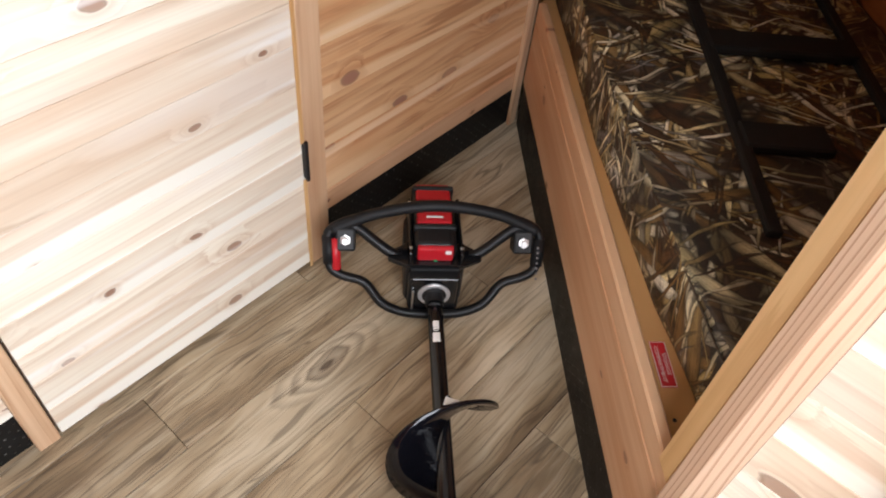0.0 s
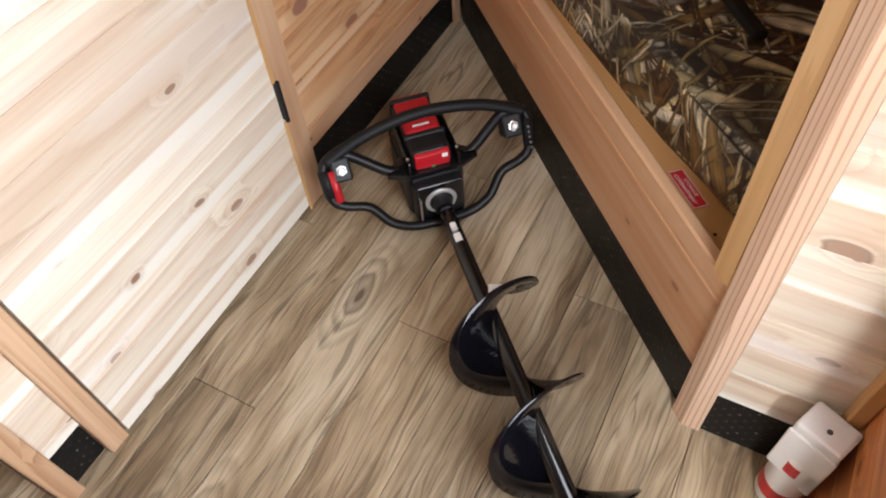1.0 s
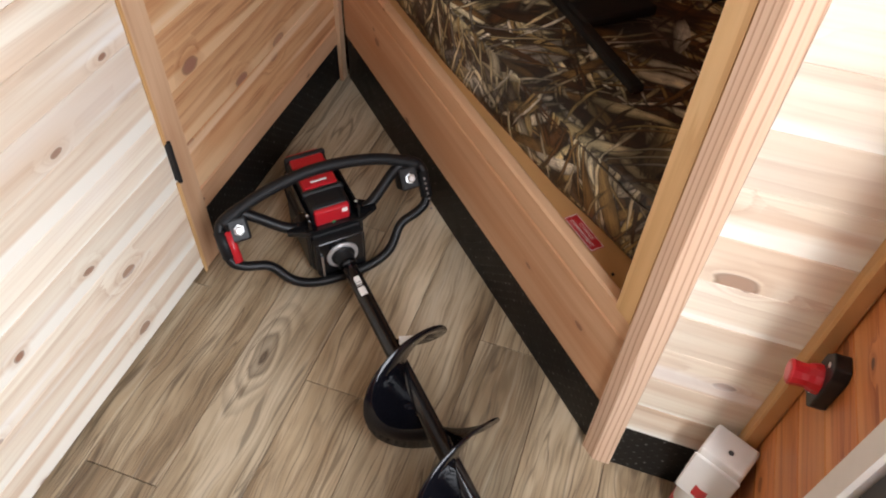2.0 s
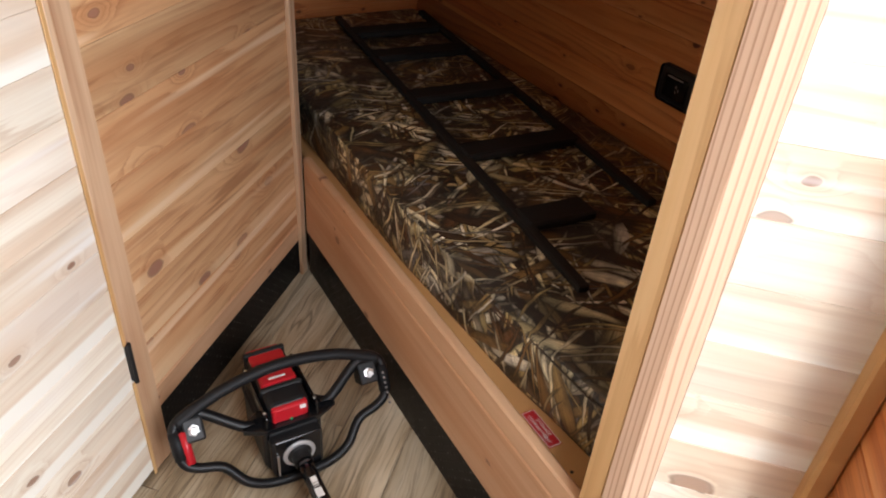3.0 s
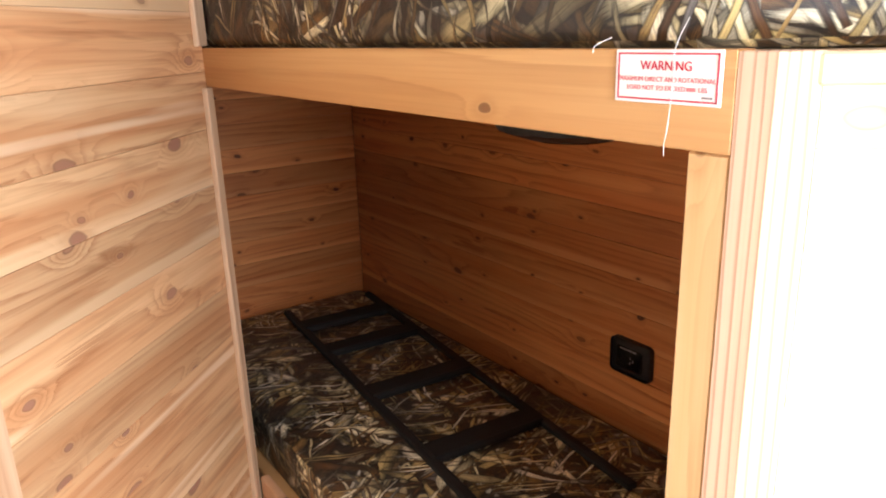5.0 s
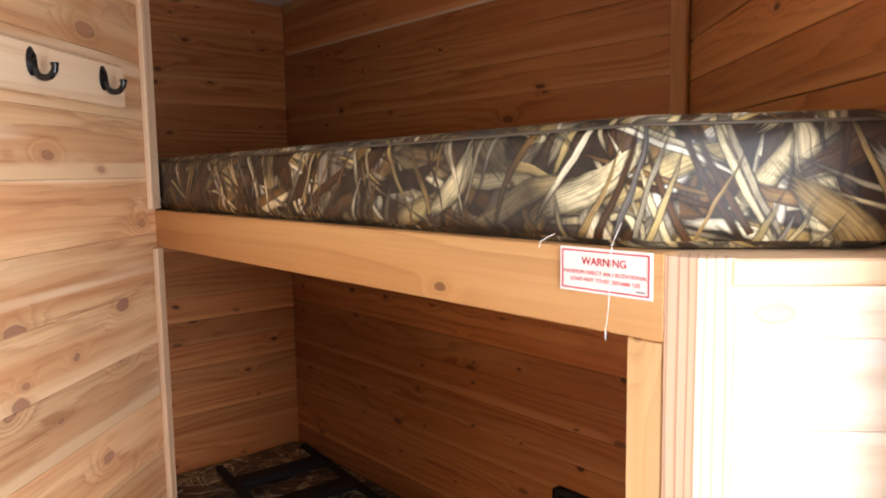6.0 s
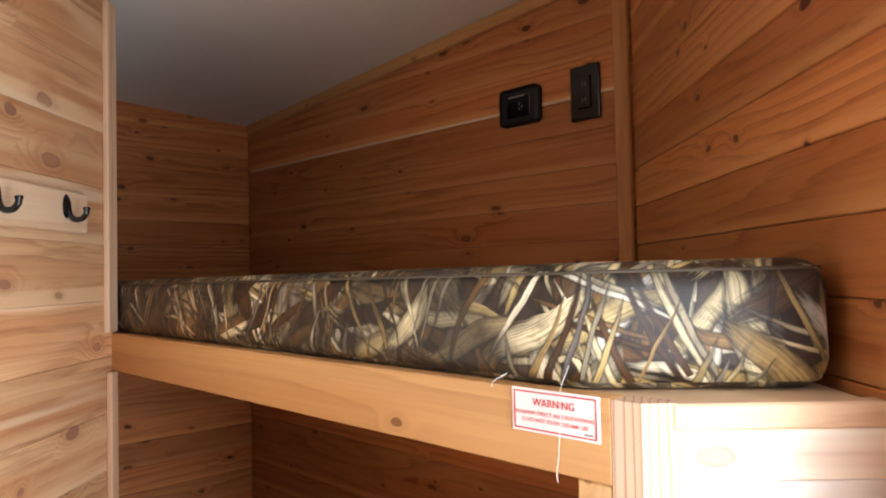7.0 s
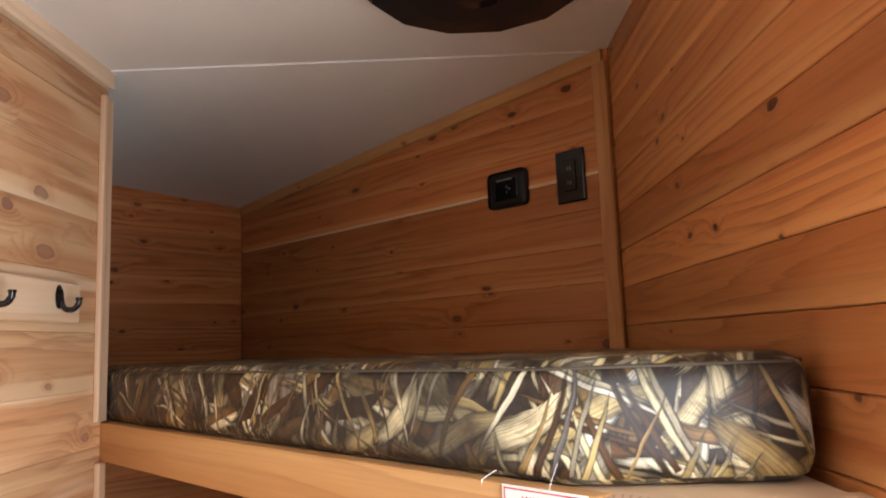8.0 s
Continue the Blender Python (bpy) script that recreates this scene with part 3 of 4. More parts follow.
drop = lambda x: ceiling_z(x, 0.72)
crown = bmesh.new()
ends = [[crown.verts.new((x, y, drop(x) + dz)) for y, dz in ((0.7265, -0.001), (0.714, -0.001), (0.716, -0.030), (0.7265, -0.032))] for x in (-1.93, -1.0, -0.42)]
for low, high in zip(ends, ends[1:]):
    for k in range(4):
        crown.faces.new((low[k], low[(k + 1) % 4], high[(k + 1) % 4], high[k]))
crown.faces.new(ends[0])
crown.faces.new(ends[-1][::-1])
part("board_tongue", box(-1.93, -0.43, 0.7245, 0.7285, 1.8225, 1.8295, 0.001), TRIM, wall_back, "pale sapwood tongue between two boards")
part("crown_trim", crown, HONEY, wall_back, "thin pine strip under the ceiling")
wall_end = structure("wall_west_end", box(-0.02, 0.78, 0.012, 0.04, 0.0, 2.2), DARK_WOOD, "amber knotty pine board wall at the bunks' foot", at=ENDWALL)
lining(wall_end, ENDWALL, 0.0, 0.726, 0.0, 2.16, 0.0770, AMBER, start=-0.05)
structure("wall_closet_back", box(-1.97, -1.24, -0.03, -0.01, 0.0, 2.2), DARK_WOOD, "plain panel between bunks and closet")

# entrance side: boards, then the doorway
span = DOOR_U[0] + 0.803
wall_right = structure("wall_east", box(0.0, span, 0.012, 0.06, 0.0, 2.2), DARK_WOOD, "amber knotty pine board wall beside the entrance", at=RIGHT)
lining(wall_right, RIGHT, 0.0, span - 0.068, 0.0, 2.10, 0.0755, AMBER, start=-0.005, gap=0.0010, ease=0.0016)
part("corner_trim", box(0.818, 0.846, -0.024, -0.0005, 0.0, 1.25, 0.003), HONEY_UP, wall_right, "pine corner strip", RIGHT)
jamb = part("door_jamb", box(span - 0.068, span - 0.026, -0.012, 0.06, 0.0, 2.0, 0.004), WHITE, wall_right, "white moulded door jamb", RIGHT)
part("door_seal", box(span - 0.0255, span, -0.002, 0.05, 0.0, 1.95, 0.004, 2), SEAL, wall_right, "dark grey rubber door seal", RIGHT)
rest = facing(*uv(DOOR_U[1], 0.225).xy, 1, 1)
structure("wall_east_rear", box(0.0, END_U - DOOR_U[1], 0.0, 0.06, 0.0, 2.2), AMBER, "amber pine wall past the entrance", at=rest)
structure("wall_over_entrance", box(DOOR_U[0] - DOOR_U[1], 0.0, 0.0, 0.06, DOOR_Z[1], 2.2), AMBER, "amber pine wall over the entrance", at=rest)
structure("wall_rear", box(-0.3, 2.0, 0.0, 0.05, 0.0, 2.2), AMBER, "amber pine wall at the trailer's rear", at=facing(*uv(END_U, 0.5).xy, 1, -1) @ pose(-0.1, 0, 0))
structure("wall_side_rear", box(-2.6, 2.3, 0.0, 0.05, 0.0, 2.2), CEDAR, "cedar wall across the aisle", at=facing(*uv(1.0, SIDE_V).xy, -1, -1))

# narrow end cabinet between the bunks and the entrance wall
cab = tagged(part("end_cabinet", box(0.0, 0.203, 0.012, 0.03, 0.0, 1.30), DARK_WOOD, None, at=CABINET), "narrow pale pine board cabinet end beside the bunks", "cabinet")
lining(cab, CABINET, 0.030, 0.203, 0.135, 1.325, 0.0765, PALE)
part("kick_plate", box(0.030, 0.203, 0.006, 0.0115, 0.0, 0.1345, 0.001), PLATE, cab, "black tread-plate kick strip", CABINET)
part("corner_post", prism([(0.0, 0.0), (0.03, 0.0), (0.051, 0.021), (0.040, 0.032), (0.0, 0.030)], 0.0, 1.348, 0.0008, 1), STRIPED, cab, "straight-grained pine corner post")
part("top_strip", box(0.026, 0.203, -0.002, 0.02, 1.325, 1.347, 0.002), TRIM, cab, "pine edge strip", CABINET)

# ---- bunks ----
DECK = [(-1.94, 0.024), (-0.002, 0.024), (0.0, 0.034), (0.045, 0.034), (0.155, 0.150), (-0.415, 0.720), (-1.94, 0.720)]
upper = tagged(part("upper_bunk", prism(DECK, 1.285, 1.346, 0.002, 1), TRIM), "honey pine upper bunk platform with front board", "bunk")
part("front_board", box(-1.212, -0.0002, 0.0, 0.022, 1.274, 1.349, 0.001), HONEY, upper, "honey-coloured pine front board")
part("post", box(-0.038, -0.0003, 0.0015, 0.060, 0.3625, 1.2735, 0.002), HONEY_UP, upper, "pale pine upright post")

lower = tagged(part("lower_bunk", prism([(-1.94, 0.030), (-0.002, 0.030), (-0.002, 0.062), (0.12, 0.180), (-0.415, 0.720), (-1.94, 0.720)], 0.305, 0.338, 0.002, 1), HONEY), "pine lower bunk platform on the floor with board front", "bunk")
for z0, z1 in ((0.136, 0.312), (0.3125, 0.362)):
    part("front_board", box(-1.178, -0.0015, 0.009, 0.0295, z0, z1, 0.003), ROSY, lower, "reddish pine front board")
part("kick_plate", box(-1.178, -0.0015, 0.014, 0.021, 0.0, 0.1355, 0.001), PLATE, lower, "black tread-plate kick strip")


def mattress(name, outline, z0, z1, label, lift=0.0):
    bm = prism(outline, z0, z1)
    rim = [e for e in bm.edges]
    bmesh.ops.bevel(bm, geom=rim, offset=0.027, segments=4, affect="EDGES", profile=0.5)
    for v in bm.verts:
        if v.co.z > 0.5 * (z0 + z1):
            v.co.z += lift * min(1.0, max(0.0, 1.0 + v.co.x))
    bmesh.ops.recalc_face_normals(bm, faces=bm.faces)
    layer = bm.loops.layers.uv.new("cloth")

    def round_rim(x, y):
        """The length along the outline to the place nearest to x, y."""
        best, run = (9.0, 0.0), 0.0
        for a, b in zip(outline, outline[1:] + outline[:1]):
            a, b = Vector(a), Vector(b)
            d = b - a
            t = min(1.0, max(0.0, (Vector((x, y)) - a).dot(d) / d.length_squared))
            best = min(best, ((Vector((x, y)) - a - d * t).length, run + t * d.length))
            run += d.length
        return best[1]

    for face in bm.faces:
        n = face.normal
        for lp in face.loops:
            x, y, z = lp.vert.co
            lp[layer].uv = (x, y) if abs(n.z) > 0.62 else (round_rim(x, y) - 1.9, z - 1.3)
    me = mesh_of(bm, CAMO, name, True)
    ob = tagged(part(name, me, CAMO), label, "mattress", "bunk mattresses")
    for z in (z1 - 0.010,):
        mid = Vector((sum(p[0] for p in outline) / len(outline), sum(p[1] for p in outline) / len(outline), 0))
        loop = []
        n = len(outline)
        for i, p in enumerate(outline):
            a, b, c = (Vector((*outline[k % n], 0)) for k in (i - 1, i, i + 1))
            loop += [b + (a - b).normalized() * 0.02, b + (c - b).normalized() * 0.02]
        ring = []
        for i, p in enumerate(loop):
            ring.append(p + (mid - p).normalized() * 0.006 + Vector((0, 0, z if z < 0.5 * (z0 + z1) else z + lift * min(1.0, max(0.0, 1.0 + p.x)))))
        part("piping", tube(ring, 0.0018, 6, True), PIPING, ob, "dark cloth piping", smooth=True)
    return ob


mattress("mattress", [(-1.938, 0.052), (-0.70, 0.055), (-0.30, 0.072), (-0.10, 0.080), (0.06, 0.190), (-0.43, 0.715), (-1.938, 0.715)], 0.3385, 0.466, "reed-camouflage foam mattress lying on the lower bunk")
mattress("mattress", [(-1.938, 0.014), (-0.040, 0.014), (0.131, 0.168), (-0.42, 0.718), (-1.938, 0.718)], 1.347, 1.452, "thick reed-camouflage foam mattress on the upper bunk", 0.016)

# ---- the auger on the floor ----


def on_loop(y, x, z):
    return Vector((x, y - 0.24, z))


def helix(x0, x1, pitch, r_in, r_out, thick, phase):
    """A screw blade round the x axis, with thickness, its first end tapered."""
    bm = bmesh.new()
    steps = int(abs(x1 - x0) / pitch * 36)
    prev = None
    for i in range(steps + 1):
        t = i / steps
        x = x0 + (x1 - x0) * t
        a = phase + math.tau * (x - x0) / pitch
        grow = min(1.0, 0.35 + 22.0 * t)
        ro = r_in + (r_out - r_in) * grow
        c, s = math.cos(a), math.sin(a)
        ring = [bm.verts.new((x + dx, r * c, r * s)) for dx, r in ((0, r_in), (0.006, ro * 0.72), (0.010, ro), (0.010 + thick, ro), (0.006 + thick, ro * 0.72), (thick, r_in))]
        if prev:
            for k in range(6):
                bm.faces.new((prev[k], prev[(k + 1) % 6], ring[(k + 1) % 6], ring[k]))
        else:
            bm.faces.new(ring)
        prev = ring
    bm.faces.new(prev[::-1])
    return bm


def wrap(x0, x1, low, high, radius):
    """A thin curved sticker round a shaft along x, from one angle off the top to another."""
    bm = bmesh.new()
    rows = []
    for k in range(7):
        a = radians(low + (high - low) * k / 6)
        rows.append([bm.verts.new((x, r * math.sin(a), r * math.cos(a))) for x, r in ((x0, radius), (x1, radius), (x1, radius - 0.0006), (x0, radius - 0.0006))])
    for p, q in zip(rows, rows[1:]):
        for k in range(4):
            bm.faces.new((p[k], p[(k + 1) % 4], q[(k + 1) % 4], q[k]))
    bm.faces.new(rows[0])
    bm.faces.new(rows[-1][::-1])
    return bm


def build_auger():
    """Built round y = -0.24, then set down where it lies."""
    root = thing("ice_auger", -0.55, -0.24, 0.0, "black electric ice auger with red battery lying on the floor", "auger")
    head = part("gear_housing", joined(
        box(-0.690, -0.545, -0.300, -0.180, 0.020, 0.135, 0.012, 2),
        box(-0.560, -0.522, -0.292, -0.188, 0.022, 0.120, 0.008, 2)), MATT, root, "black moulded gear housing")
    part("top_plate", prism([(-0.604, -0.296), (-0.580, -0.330), (-0.562, -0.334), (-0.543, -0.296), (-0.543, -0.184), (-0.562, -0.146), (-0.580, -0.150), (-0.604, -0.184)], 0.129, 0.140, 0.002, 2), BLACK, root, "glossy black cover plate")
    part("status_light", lathe([(0.004, 0.0), (0.004, 0.003), (0.002, 0.004)], 12), GREEN, root, "small green mark", pose(-0.557, -0.240, 0.140))
    part("motor", joined(tube([(-0.66, -0.24, 0.08), (-0.735, -0.24, 0.08)], 0.052, 20)), MATT, root, "black motor cover", smooth=False)
    battery = part("battery", joined(
        box(-0.738, -0.558, -0.283, -0.199, 0.126, 0.180, 0.015, 3)), MATT, root, "black battery case with red panels")
    for x0, x1, z in ((-0.604, -0.555, 0.168), (-0.668, -0.618, 0.176), (-0.716, -0.684, 0.174), (-0.743, -0.726, 0.164)):
        part("red_panel", box(x0, x1, -0.277, -0.205, z - 0.03, z + 0.008, 0.005, 2), RED, battery, "red battery panel")
    for x0 in (-0.6110, -0.676, -0.7205):
        part("ridge", box(x0 - 0.006, x0 + 0.006, -0.2845, -0.1975, 0.14, 0.1845, 0.005, 2), MATT, battery)
    part("badge", box(-0.636, -0.631, -0.258, -0.224, 0.1842, 0.1850), PAPER, battery, "small white maker's mark bars")
    part("sticker", box(-0.5565, -0.5545, -0.222, -0.210, 0.160, 0.170), PAPER, battery, "small white sticker")
    for side in (-1, 1):
        y = -0.24 + side * 0.050
        part("side_plate", prism([(-0.70, y - 0.003), (-0.545, y - 0.003), (-0.545, y + 0.003), (-0.70, y + 0.003)], 0.022, 0.172, 0.002, 1), BLACK, root, "glossy black side plate")
        for x in (-0.685, -0.560):
            part("plate_screw", lathe([(0.0035, 0.0), (0.0035, 0.002), (0.002, 0.003)], 8), STEEL, root, "small bright screw", pose(x, y, 0.172))
    part("front_plate", box(-0.524, -0.520, -0.286, -0.194, 0.026, 0.124, 0.0015), BLACK, root, "glossy black front plate")
    part("edge_rod", tube([(-0.516, -0.283, 0.036), (-0.516, -0.283, 0.092)], 0.0025, 8), STEEL, root, "thin bright rod")
    # closed loop of the handlebar
    loop = [on_loop(y, x, z) for y, x, z in (
        (0.0, -0.512, 0.022), (-0.06, -0.514, 0.026), (-0.105, -0.524, 0.044), (-0.140, -0.549, 0.078), (-0.185, -0.556, 0.092), (-0.208, -0.566, 0.108),
        (-0.214, -0.590, 0.146), (-0.200, -0.610, 0.176), (-0.120, -0.624, 0.198), (0.0, -0.634, 0.212), (0.120, -0.626, 0.202), (0.200, -0.612, 0.180),
        (0.214, -0.592, 0.148), (0.206, -0.566, 0.108), (0.182, -0.556, 0.092), (0.140, -0.549, 0.078), (0.105, -0.524, 0.044), (0.06, -0.514, 0.026))]
    frame_bar = part("handlebar", tube(smooth_path(loop, 5, True), 0.0098, 10, True), SATIN, root, "bent black steel tube handlebar", smooth=True)
    arc = smooth_path([on_loop(y, x, z) for y, x, z in ((-0.206, -0.606, 0.170), (-0.120, -0.624, 0.199), (0.0, -0.635, 0.214), (0.120, -0.627, 0.203), (0.206, -0.608, 0.174))], 8)
    part("grip_cover", tube(arc, 0.0118, 12), RUBBER, frame_bar, "black rubber sleeve", smooth=True)
    for side in (-1, 1):
        strut = [on_loop(side * y, x, z) for y, x, z in ((0.062, -0.575, 0.128), (0.095, -0.583, 0.138), (0.155, -0.612, 0.172), (0.182, -0.615, 0.180))]
        part("strut", tube(smooth_path(strut, 5), 0.0112, 8), SATIN, root, "black bracing tube", smooth=True)
        mount = part("mount_block", box(-0.022, 0.022, -0.020, 0.020, -0.024, 0.024, 0.005, 2), MATT, root, "black clamp block", pose(-0.605, -0.24 + side * 0.178, 0.150, 0, -34, 0))
        bolt = lathe([(0.011, 0.0), (0.011, 0.004), (0.008, 0.0045), (0.008, 0.010), (0.006, 0.012)], 6)
        part("bolt", bolt, STEEL, mount, "bright steel bolt", pose(-0.587, -0.24 + side * 0.178, 0.162, 0, 56, 0))
        part("grip", tube([on_loop(side * 0.212, -0.600, 0.160), on_loop(side * 0.209, -0.570, 0.114)], 0.0128, 12), RUBBER, frame_bar, "black hand grip", smooth=True)
    part("trigger", tube([on_loop(-0.198, -0.594, 0.160), on_loop(-0.195, -0.560, 0.106)], 0.0095, 8), RED, root, "long red trigger lever", smooth=True)
    for k in range(7):
        p = on_loop(0.211, -0.590 + 0.006 * k, 0.150 - 0.009 * k) + Vector((0.012, -0.004, 0.008))
        part("grip_stud", lathe([(0.0025, -0.001), (0.0025, 0.001), (0.001, 0.0025)], 8), GREY, frame_bar, at=pose(p.x, p.y, p.z, 0, 56, 0))
    # drive shaft and screw
    collar = lathe([(0.033, 0.0), (0.033, 0.006), (0.031, 0.008), (0.025, 0.008), (0.024, 0.006)], 28)
    part("hub", lathe([(0.0245, 0.0), (0.0245, 0.009), (0.019, 0.012), (0.019, 0.032)], 24), MATT, root, "black drive hub", pose(-0.524, -0.24, 0.078, 0, 90, 0))
    part("collar", collar, ZINC, root, "bright steel drive collar", pose(-0.524, -0.24, 0.078, 0, 90, 0))
    part("shaft", tube([(-0.515, -0.24, 0.078), (-0.46, -0.24, 0.082), (0.62, -0.24, 0.100)], [0.017, 0.0155, 0.0155], 18), BLACK, root, "glossy black steel shaft", smooth=True)
    for x0, x1, a0, a1, ink in ((-0.440, -0.426, -28, 14, PAPER), (-0.4245, -0.4205, -28, 14, PAPER), (-0.418, -0.4165, -28, 8, PAPER), (-0.413, -0.392, -34, 18, PAPER)):
        part("shaft_label", wrap(x0, x1, a0, a1, 0.0160), ink, root, "white sticker wrapped on the shaft", pose(0, -0.24, 0.0828))
    blade = mesh_of(helix(-0.288, 0.60, 0.195, 0.014, 0.099, 0.0035, radians(-48)), GLOSS, "flighting", True)
    fl = part("flighting", blade, GLOSS, root, "glossy black spiral blade", pose(0, -0.24, 0.100))
    part("blade_sticker", box(-0.012, 0.012, -0.0008, 0.0008, -0.008, 0.008), PAPER, fl, "small white sticker", pose(-0.222, -0.232, 0.170, 90, 0, 70))
    root.matrix_basis = pose(-0.556, -0.248, 0.0)


build_auger()

# ---- ladder on the lower mattress ----


def build_ladder():
    root = thing("bunk_ladder", -1.1, 0.45, 0.45, "black bunk ladder lying flat on the lower mattress", "ladder")
    z = 0.476
    a0, a1 = Vector((-1.86, 0.385, z)), Vector((-0.33, 0.222, z))
    side = Vector((0.022, 0.300, 0))
    for off in (Vector((0, 0, 0)), side):
        end = a1 if off.length == 0 else a0 + (a1 - a0) * 0.87
        d = end - a0
        part("rail", box(0, d.length, -0.012, 0.012, -0.008, 0.008, 0.003), SOOT, root, "black steel side rail", pose(*(a0 + off), 0, 0, math.degrees(math.atan2(d.y, d.x))))
    for t in (0.105, 0.244, 0.444, 0.657, 0.850):
        p = a0 + (a1 - a0) * t
        if t > 0.84:
            q = p + side * 0.52
        else:
            q = p + side
        d = (q - p)
        ang = math.degrees(math.atan2(d.y, d.x))
        part("rung", box(0, d.length, -0.034, 0.034, -0.008, 0.012, 0.004), SOOT, root, "wide black flat rung", pose(p.x, p.y, p.z, 0, 0, ang))


build_ladder()

# ---- fittings on the walls ----


def build_socket(x, z):
    root = tagged(part("wall_socket", box(-0.0575, 0.0575, -0.014, 0.0, -0.043, 0.043, 0.0135, 4), MATT, None, at=pose(x, 0.727, z)), "black rounded plastic wall socket on amber boards", "socket", "bunk sockets")
    part("face", box(-0.036, 0.036, -0.016, -0.011, -0.026, 0.026, 0.004, 2), BLACK, root, "glossy black cover flap", pose(x, 0.727, z))
    part("marking", box(-0.026, 0.020, -0.0167, -0.0162, 0.020, 0.0235), GREY, root, "faint grey print bar", pose(x, 0.727, z))
    for dx, dz in ((0.004, 0.004), (0.004, -0.008), (0.012, -0.002)):
        part("slot", box(dx - 0.001, dx + 0.001, -0.0167, -0.0162, dz - 0.003, dz + 0.003), GREY, root, at=pose(x, 0.727, z))


build_socket(-0.674, 0.645)
build_socket(-0.692, 1.832)

plate = tagged(part("switch_plate", box(-0.037, 0.037, -0.008, 0.0, -0.058, 0.058, 0.004, 2), BLACK, None, at=pose(-0.517, 0.727, 1.830)), "glossy black rectangular outlet plate on amber boards", "outlet")
part("outlet_face", box(-0.017, 0.017, -0.011, -0.007, -0.034, 0.034, 0.002), BLACK, plate, "glossy black double outlet", pose(-0.517, 0.727, 1.830))
for dz in (-0.016, 0.016):
    part("slot", box(-0.004, -0.002, -0.0117, -0.0112, dz - 0.004, dz + 0.004), GREY, plate, at=pose(-0.517, 0.727, 1.830))
    part("slot", box(0.003, 0.005, -0.0117, -0.0112, dz - 0.004, dz + 0.004), GREY, plate, at=pose(-0.517, 0.727, 1.830))

rack = tagged(part("hook_rail", box(-0.54, -0.100, -0.019, -0.0005, 1.547, 1.621, 0.003), TRIM, None, at=CLOSET), "pale pine rail with dark metal coat hooks", "coat rack")
for x in (-0.176, -0.374):
    m = CLOSET @ pose(x, -0.019, 1.586)
    hook = part("coat_hook", joined(
        lathe([(0.003, -0.003), (0.009, -0.003), (0.010, 0.001), (0.006, 0.004), (0.002, 0.005)], 16)), BLACK, rack, "dark bronze coat hook", m @ pose(0, 0, 0.006, 90, 0, 0) @ Matrix.Diagonal((1.2, 2.2, 1.5, 1)))
    bend = smooth_path([(0, -0.004, 0.010), (0, -0.006, -0.006), (0.0, -0.014, -0.017), (0.0, -0.028, -0.017), (0.0, -0.036, -0.008), (0.0, -0.037, -0.001), (0.0, -0.037, 0.004)], 6)
    part("prong", tube(bend, [0.0052] * (len(bend) - 8) + [0.0053, 0.0056, 0.0060, 0.0064, 0.0066, 0.0064, 0.0054, 0.0030], 10), BLACK, hook, at=m, smooth=True)

# warning tag on the upper front board
tag = tagged(part("warning_label", box(-0.050, 0.050, -0.0012, 0.0, -0.0205, 0.0205, 0.0004), PAPER, None, at=pose(-0.060, -0.0005, 1.3285)), "white warning label with red border and letters", "label")
here = pose(-0.060, -0.0005, 1.3285)
for x0, x1, z0, z1 in ((-0.047, 0.047, 0.0168, 0.0180), (-0.047, 0.047, -0.0180, -0.0168), (-0.047, -0.0458, -0.0180, 0.0180), (0.0458, 0.047, -0.0180, 0.0180)):
    part("border", box(x0, x1, -0.0017, -0.0013, z0, z1), INK, tag, at=here)
for text, size, z in (("WARNING", 0.0100, 0.0080), ("MAXIMUM DIRECT AND ROTATIONAL", 0.0052, -0.0022), ("LOAD NOT TO EXCEED", 0.0052, -0.0088)):
    x = -0.009 if text.startswith("LOAD") else 0.0
    ink = INK if text == "WARNING" else PINK
    part("lettering", lettering(text, size, 0.0002, ink), ink, tag, text.lower(), here @ pose(x, -0.0016, z))
part("print_bar", box(0.020, 0.028, -0.0018, -0.0014, -0.0102, -0.0074), PINK, tag, at=here)
part("lettering", lettering("LBS", 0.0052, 0.0002, PINK), PINK, tag, "lbs", here @ pose(0.0345, -0.0016, -0.0088))
part("print_bar", box(0.034, 0.043, -0.0018, -0.0014, -0.0150, -0.0136), GREY, tag, at=here)

# loose thread hanging from the mattress
string = tagged(part("loose_thread", tube(smooth_path([(-0.050, 0.010, 1.372), (-0.049, -0.006, 1.350), (-0.050, -0.0045, 1.330), (-0.052, -0.005, 1.300), (-0.053, -0.006, 1.285), (-0.056, -0.004, 1.278), (-0.055, -0.005, 1.268)], 5), 0.0003, 6), THREAD), "white thread hanging from the upper mattress", "thread")
tagged(part("loose_thread", tube(smooth_path([(-0.128, 0.012, 1.358), (-0.131, -0.004, 1.352), (-0.134, -0.004, 1.346)], 4), 0.0004, 6), THREAD), "short white thread end at the mattress edge", "thread")

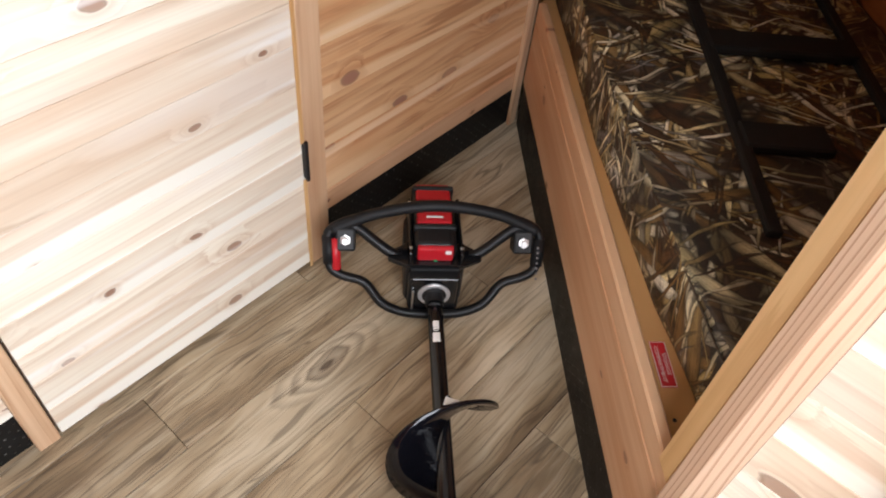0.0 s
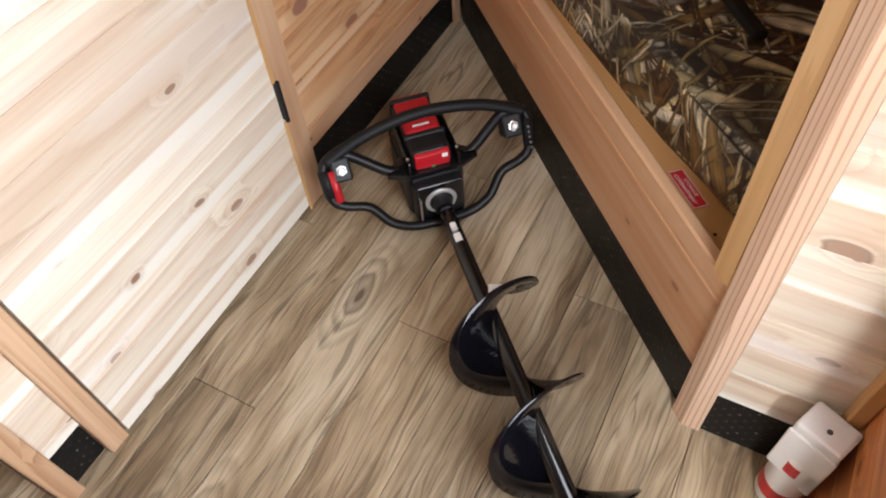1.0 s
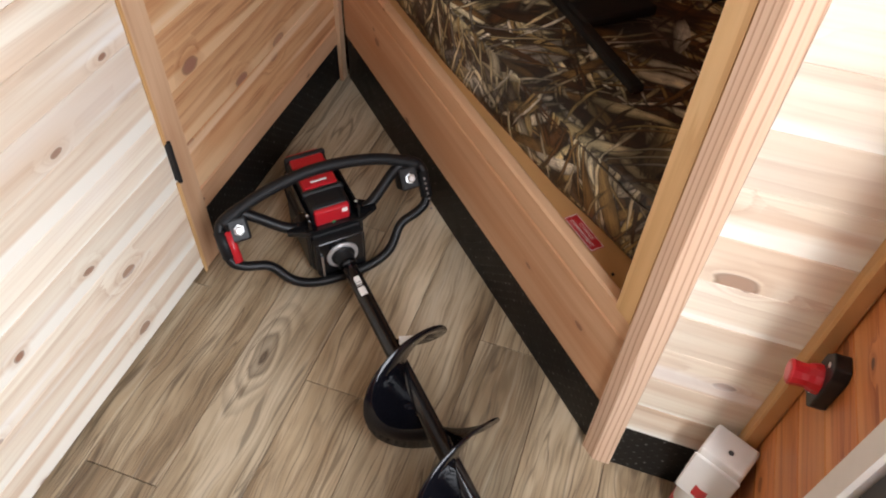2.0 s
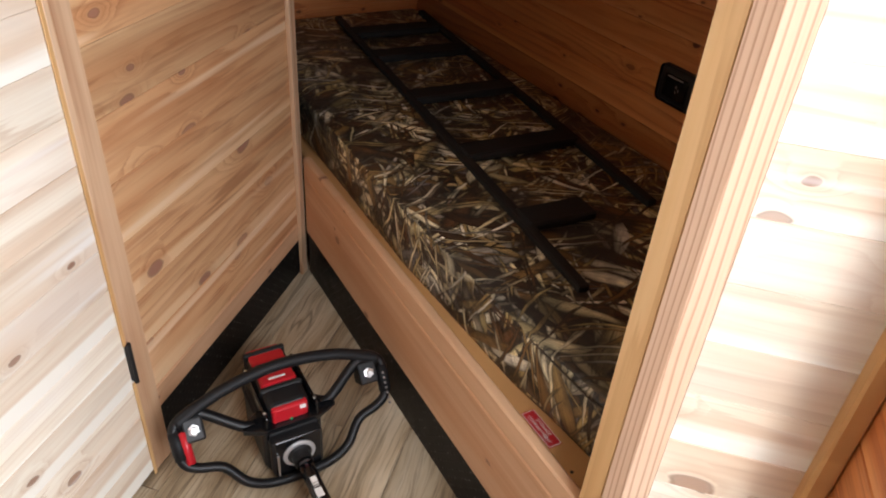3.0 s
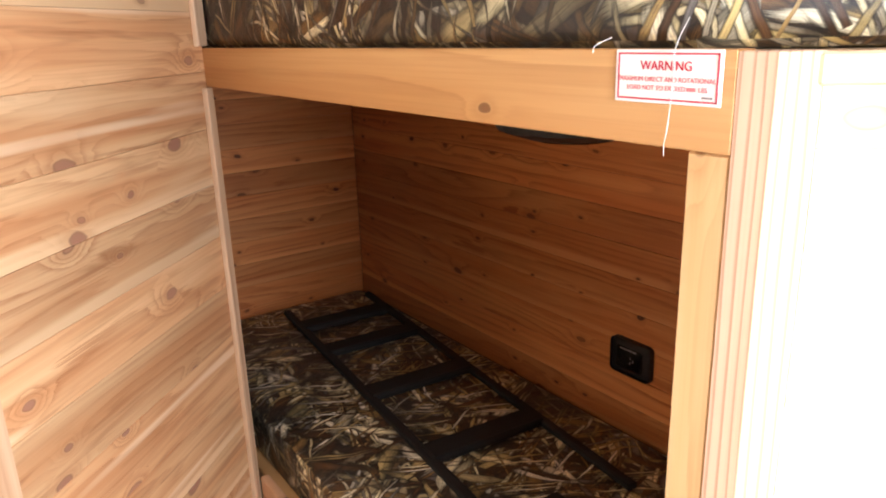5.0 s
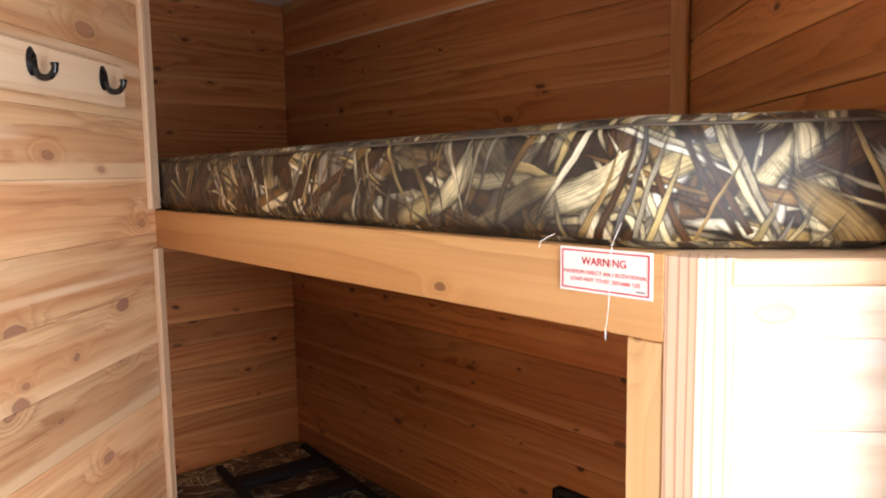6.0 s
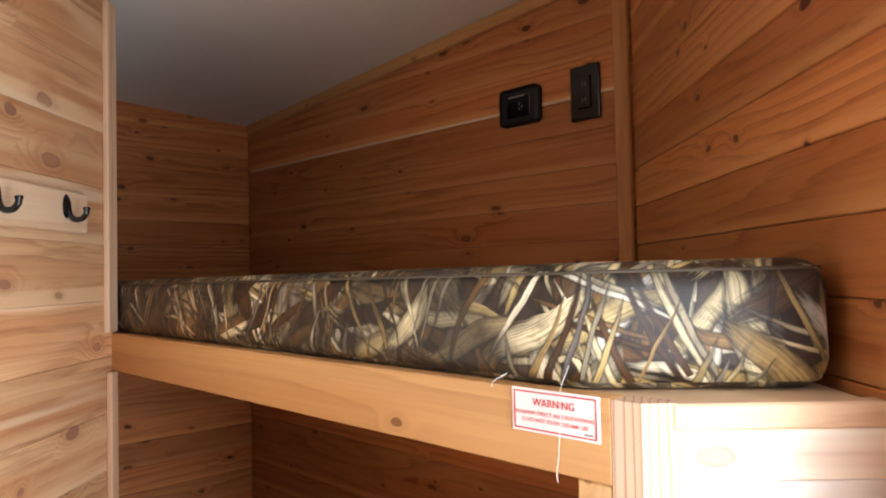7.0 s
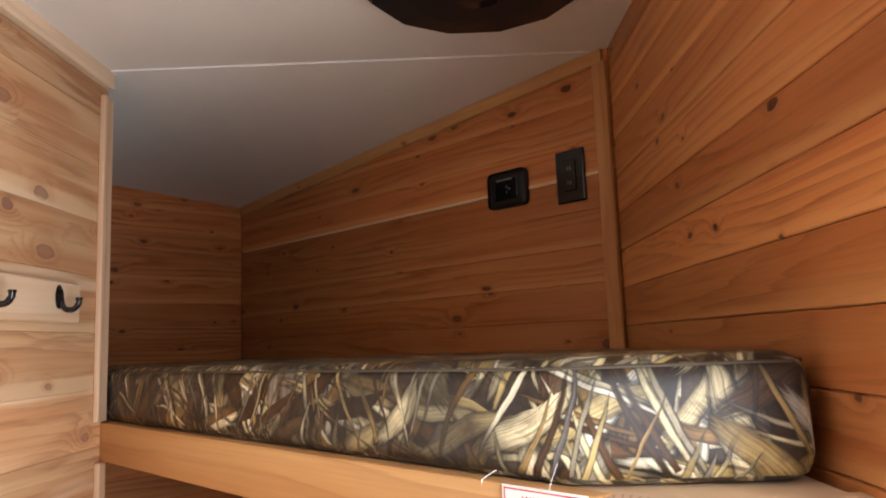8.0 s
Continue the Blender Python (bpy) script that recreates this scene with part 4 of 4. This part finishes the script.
# red storage label on the lower ledge
ledge = pose(-0.195, 0.0575, 0.3382)
red = tagged(part("storage_label", box(-0.040, 0.040, -0.0125, 0.0125, 0.0, 0.0008), RED, None, at=ledge), "red storage label with white letters on the ledge", "label")
for x0, x1, y0, y1 in ((-0.039, 0.039, 0.0110, 0.0120), (-0.039, 0.039, -0.0120, -0.0110), (-0.039, -0.038, -0.012, 0.012), (0.038, 0.039, -0.012, 0.012)):
    part("border", box(x0, x1, y0, y1, 0.0009, 0.0011), PAPER, red, at=ledge)
for text, size, y in (("STORAGE", 0.0085, 0.0048), ("COMPARTMENT", 0.0085, -0.0045)):
    part("lettering", lettering(text, size, 0.0001, PAPER), PAPER, red, text.lower(), ledge @ pose(0, y, 0.0011, -90, 0, 0))
tagged(part("nail_head", lathe([(0.003, 0.0), (0.003, 0.0008), (0.001, 0.0012)], 10), MATT, None, at=pose(-0.103, 0.050, 0.3380)), "dark nail head in the pine ledge", "nail")

# battery switch on the entrance wall
sw = RIGHT @ pose(0.888, 0, 0.480) @ Matrix.Diagonal((0.72, 0.72, 0.72, 1))
plate_shape = prism([(-0.030, -0.028), (-0.012, -0.056), (0.020, -0.056), (0.030, -0.040), (0.030, 0.040), (0.020, 0.056), (-0.012, 0.056), (-0.030, 0.028)], 0.0, 0.026, 0.003, 2)
plate_shape.transform(Matrix.Rotation(radians(90), 4, "X"))
switch = tagged(part("battery_switch", plate_shape, MATT, None, at=sw), "black battery switch with red knob on the wall", "switch")
knob = part("knob", lathe([(0.026, 0.0), (0.024, 0.012), (0.020, 0.020), (0.020, 0.030), (0.022, 0.044), (0.019, 0.047)], 12), RED, switch, "red turning knob", sw @ pose(0, -0.026, -0.004, 90, 0, 0))
part("knob_face", lathe([(0.015, 0.0), (0.015, 0.001), (0.012, 0.0015)], 20), PINK, knob, "worn pale knob face", sw @ pose(0, -0.073, -0.004, 90, 0, 0))
for dz in (-0.038, 0.038):
    part("screw", lathe([(0.005, 0.0), (0.005, 0.001), (0.002, 0.002)], 10), STEEL, switch, "bright screw head", sw @ pose(0, -0.026, dz, 90, 0, 0))


def build_extinguisher():
    x, y = 0.178, 0.083
    root = thing("fire_extinguisher", x, y, 0.0, "small white canister with red label and square cap", "extinguisher")
    at = pose(x, y, 0.0, 0, 0, 20)
    body = part("canister", lathe([(0.020, 0.0), (0.030, 0.003), (0.0325, 0.010), (0.0325, 0.167), (0.029, 0.180), (0.014, 0.187)], 28), WHITE, root, "white enamelled canister", at, smooth=True)
    part("red_label", lathe([(0.0329, 0.030), (0.0329, 0.064)], 28), RED, body, "red label band", at)
    part("red_label", lathe([(0.0329, 0.130), (0.0329, 0.158)], 28), RED, body, "red label band", at)
    part("cap", joined(box(-0.034, 0.034, -0.027, 0.027, 0.172, 0.244, 0.005, 2)), WHITE, root, "square white plastic cap", at)
    part("guard", joined(box(-0.036, 0.036, -0.031, -0.026, 0.120, 0.228, 0.002), box(0.018, 0.036, -0.031, 0.015, 0.115, 0.172, 0.002)), WHITE, root, "white plastic bracket", at)
    part("pin_hole", lathe([(0.004, 0.0), (0.004, 0.0006), (0.003, 0.0007)], 12), SEAL, root, "dark pin hole", pose(x + 0.004, y - 0.004, 0.2442))


build_extinguisher()

# fixtures overhead
vz = ceiling_z(-0.345, 0.258)
vent = tagged(part("ceiling_vent", lathe([(0.200, 0.0), (0.200, -0.022), (0.175, -0.048), (0.120, -0.054), (0.020, -0.054)], 12), MATT, None, at=pose(-0.345, 0.258, vz)), "black round vent fan fixed to the white ceiling", "vent")
part("vent_hub", lathe([(0.018, 0.0), (0.040, 0.0), (0.036, -0.012), (0.010, -0.014)], 20), BLACK, vent, "glossy black centre cap", pose(-0.345, 0.258, vz - 0.0545))
lamp = tagged(part("dome_light", lathe([(0.125, 0.0), (0.125, -0.030), (0.110, -0.054), (0.070, -0.067), (0.020, -0.070)], 28), MATT, None, at=pose(-0.428, 0.275, 1.285)), "black dome fixture under the upper bunk", "lamp")
part("lens", lathe([(0.060, 0.0), (0.058, -0.003), (0.030, -0.005)], 28), BLACK, lamp, "dark glossy lens", pose(-0.428, 0.275, 1.2175))

# ---- floor planks ----
ALONG = facing(0, 0, *uv(0, 1).xy)
WIDE, LONG = 0.140, 1.22
shifts = (0.00, 0.43, 0.83, 0.21, 0.62, 1.02, 0.35, 0.75, 0.12, 0.55, 0.95, 0.3, 0.7, 0.05, 0.5)


def plank_mesh(length):
    return mesh_of(box(0.0, length - 0.0012, 0.0, WIDE - 0.0012, -0.004, 0.0, 0.0008), VINYL, "plank")


plank = plank_mesh(LONG)
V0 = -0.656 - 6 * WIDE
for row in range(15):
    v = V0 + row * WIDE
    if v > 0.27:
        break
    u = -2.25 + (0.322 + 2.25) % LONG + shifts[row % 15] - LONG - shifts[5]
    while u < 2.94:
        low, high = max(u, -1.45), min(u + LONG, 2.94)
        if high - low > 0.05:
            spot = uv(low, v)
            board = plank if high - low > LONG - 0.001 else plank_mesh(high - low)
            part("plank", board, VINYL, floor, at=Matrix.Translation((spot.x, spot.y, 0)) @ pose(0, 0, 0, 0, 0, -45))
        u += LONG
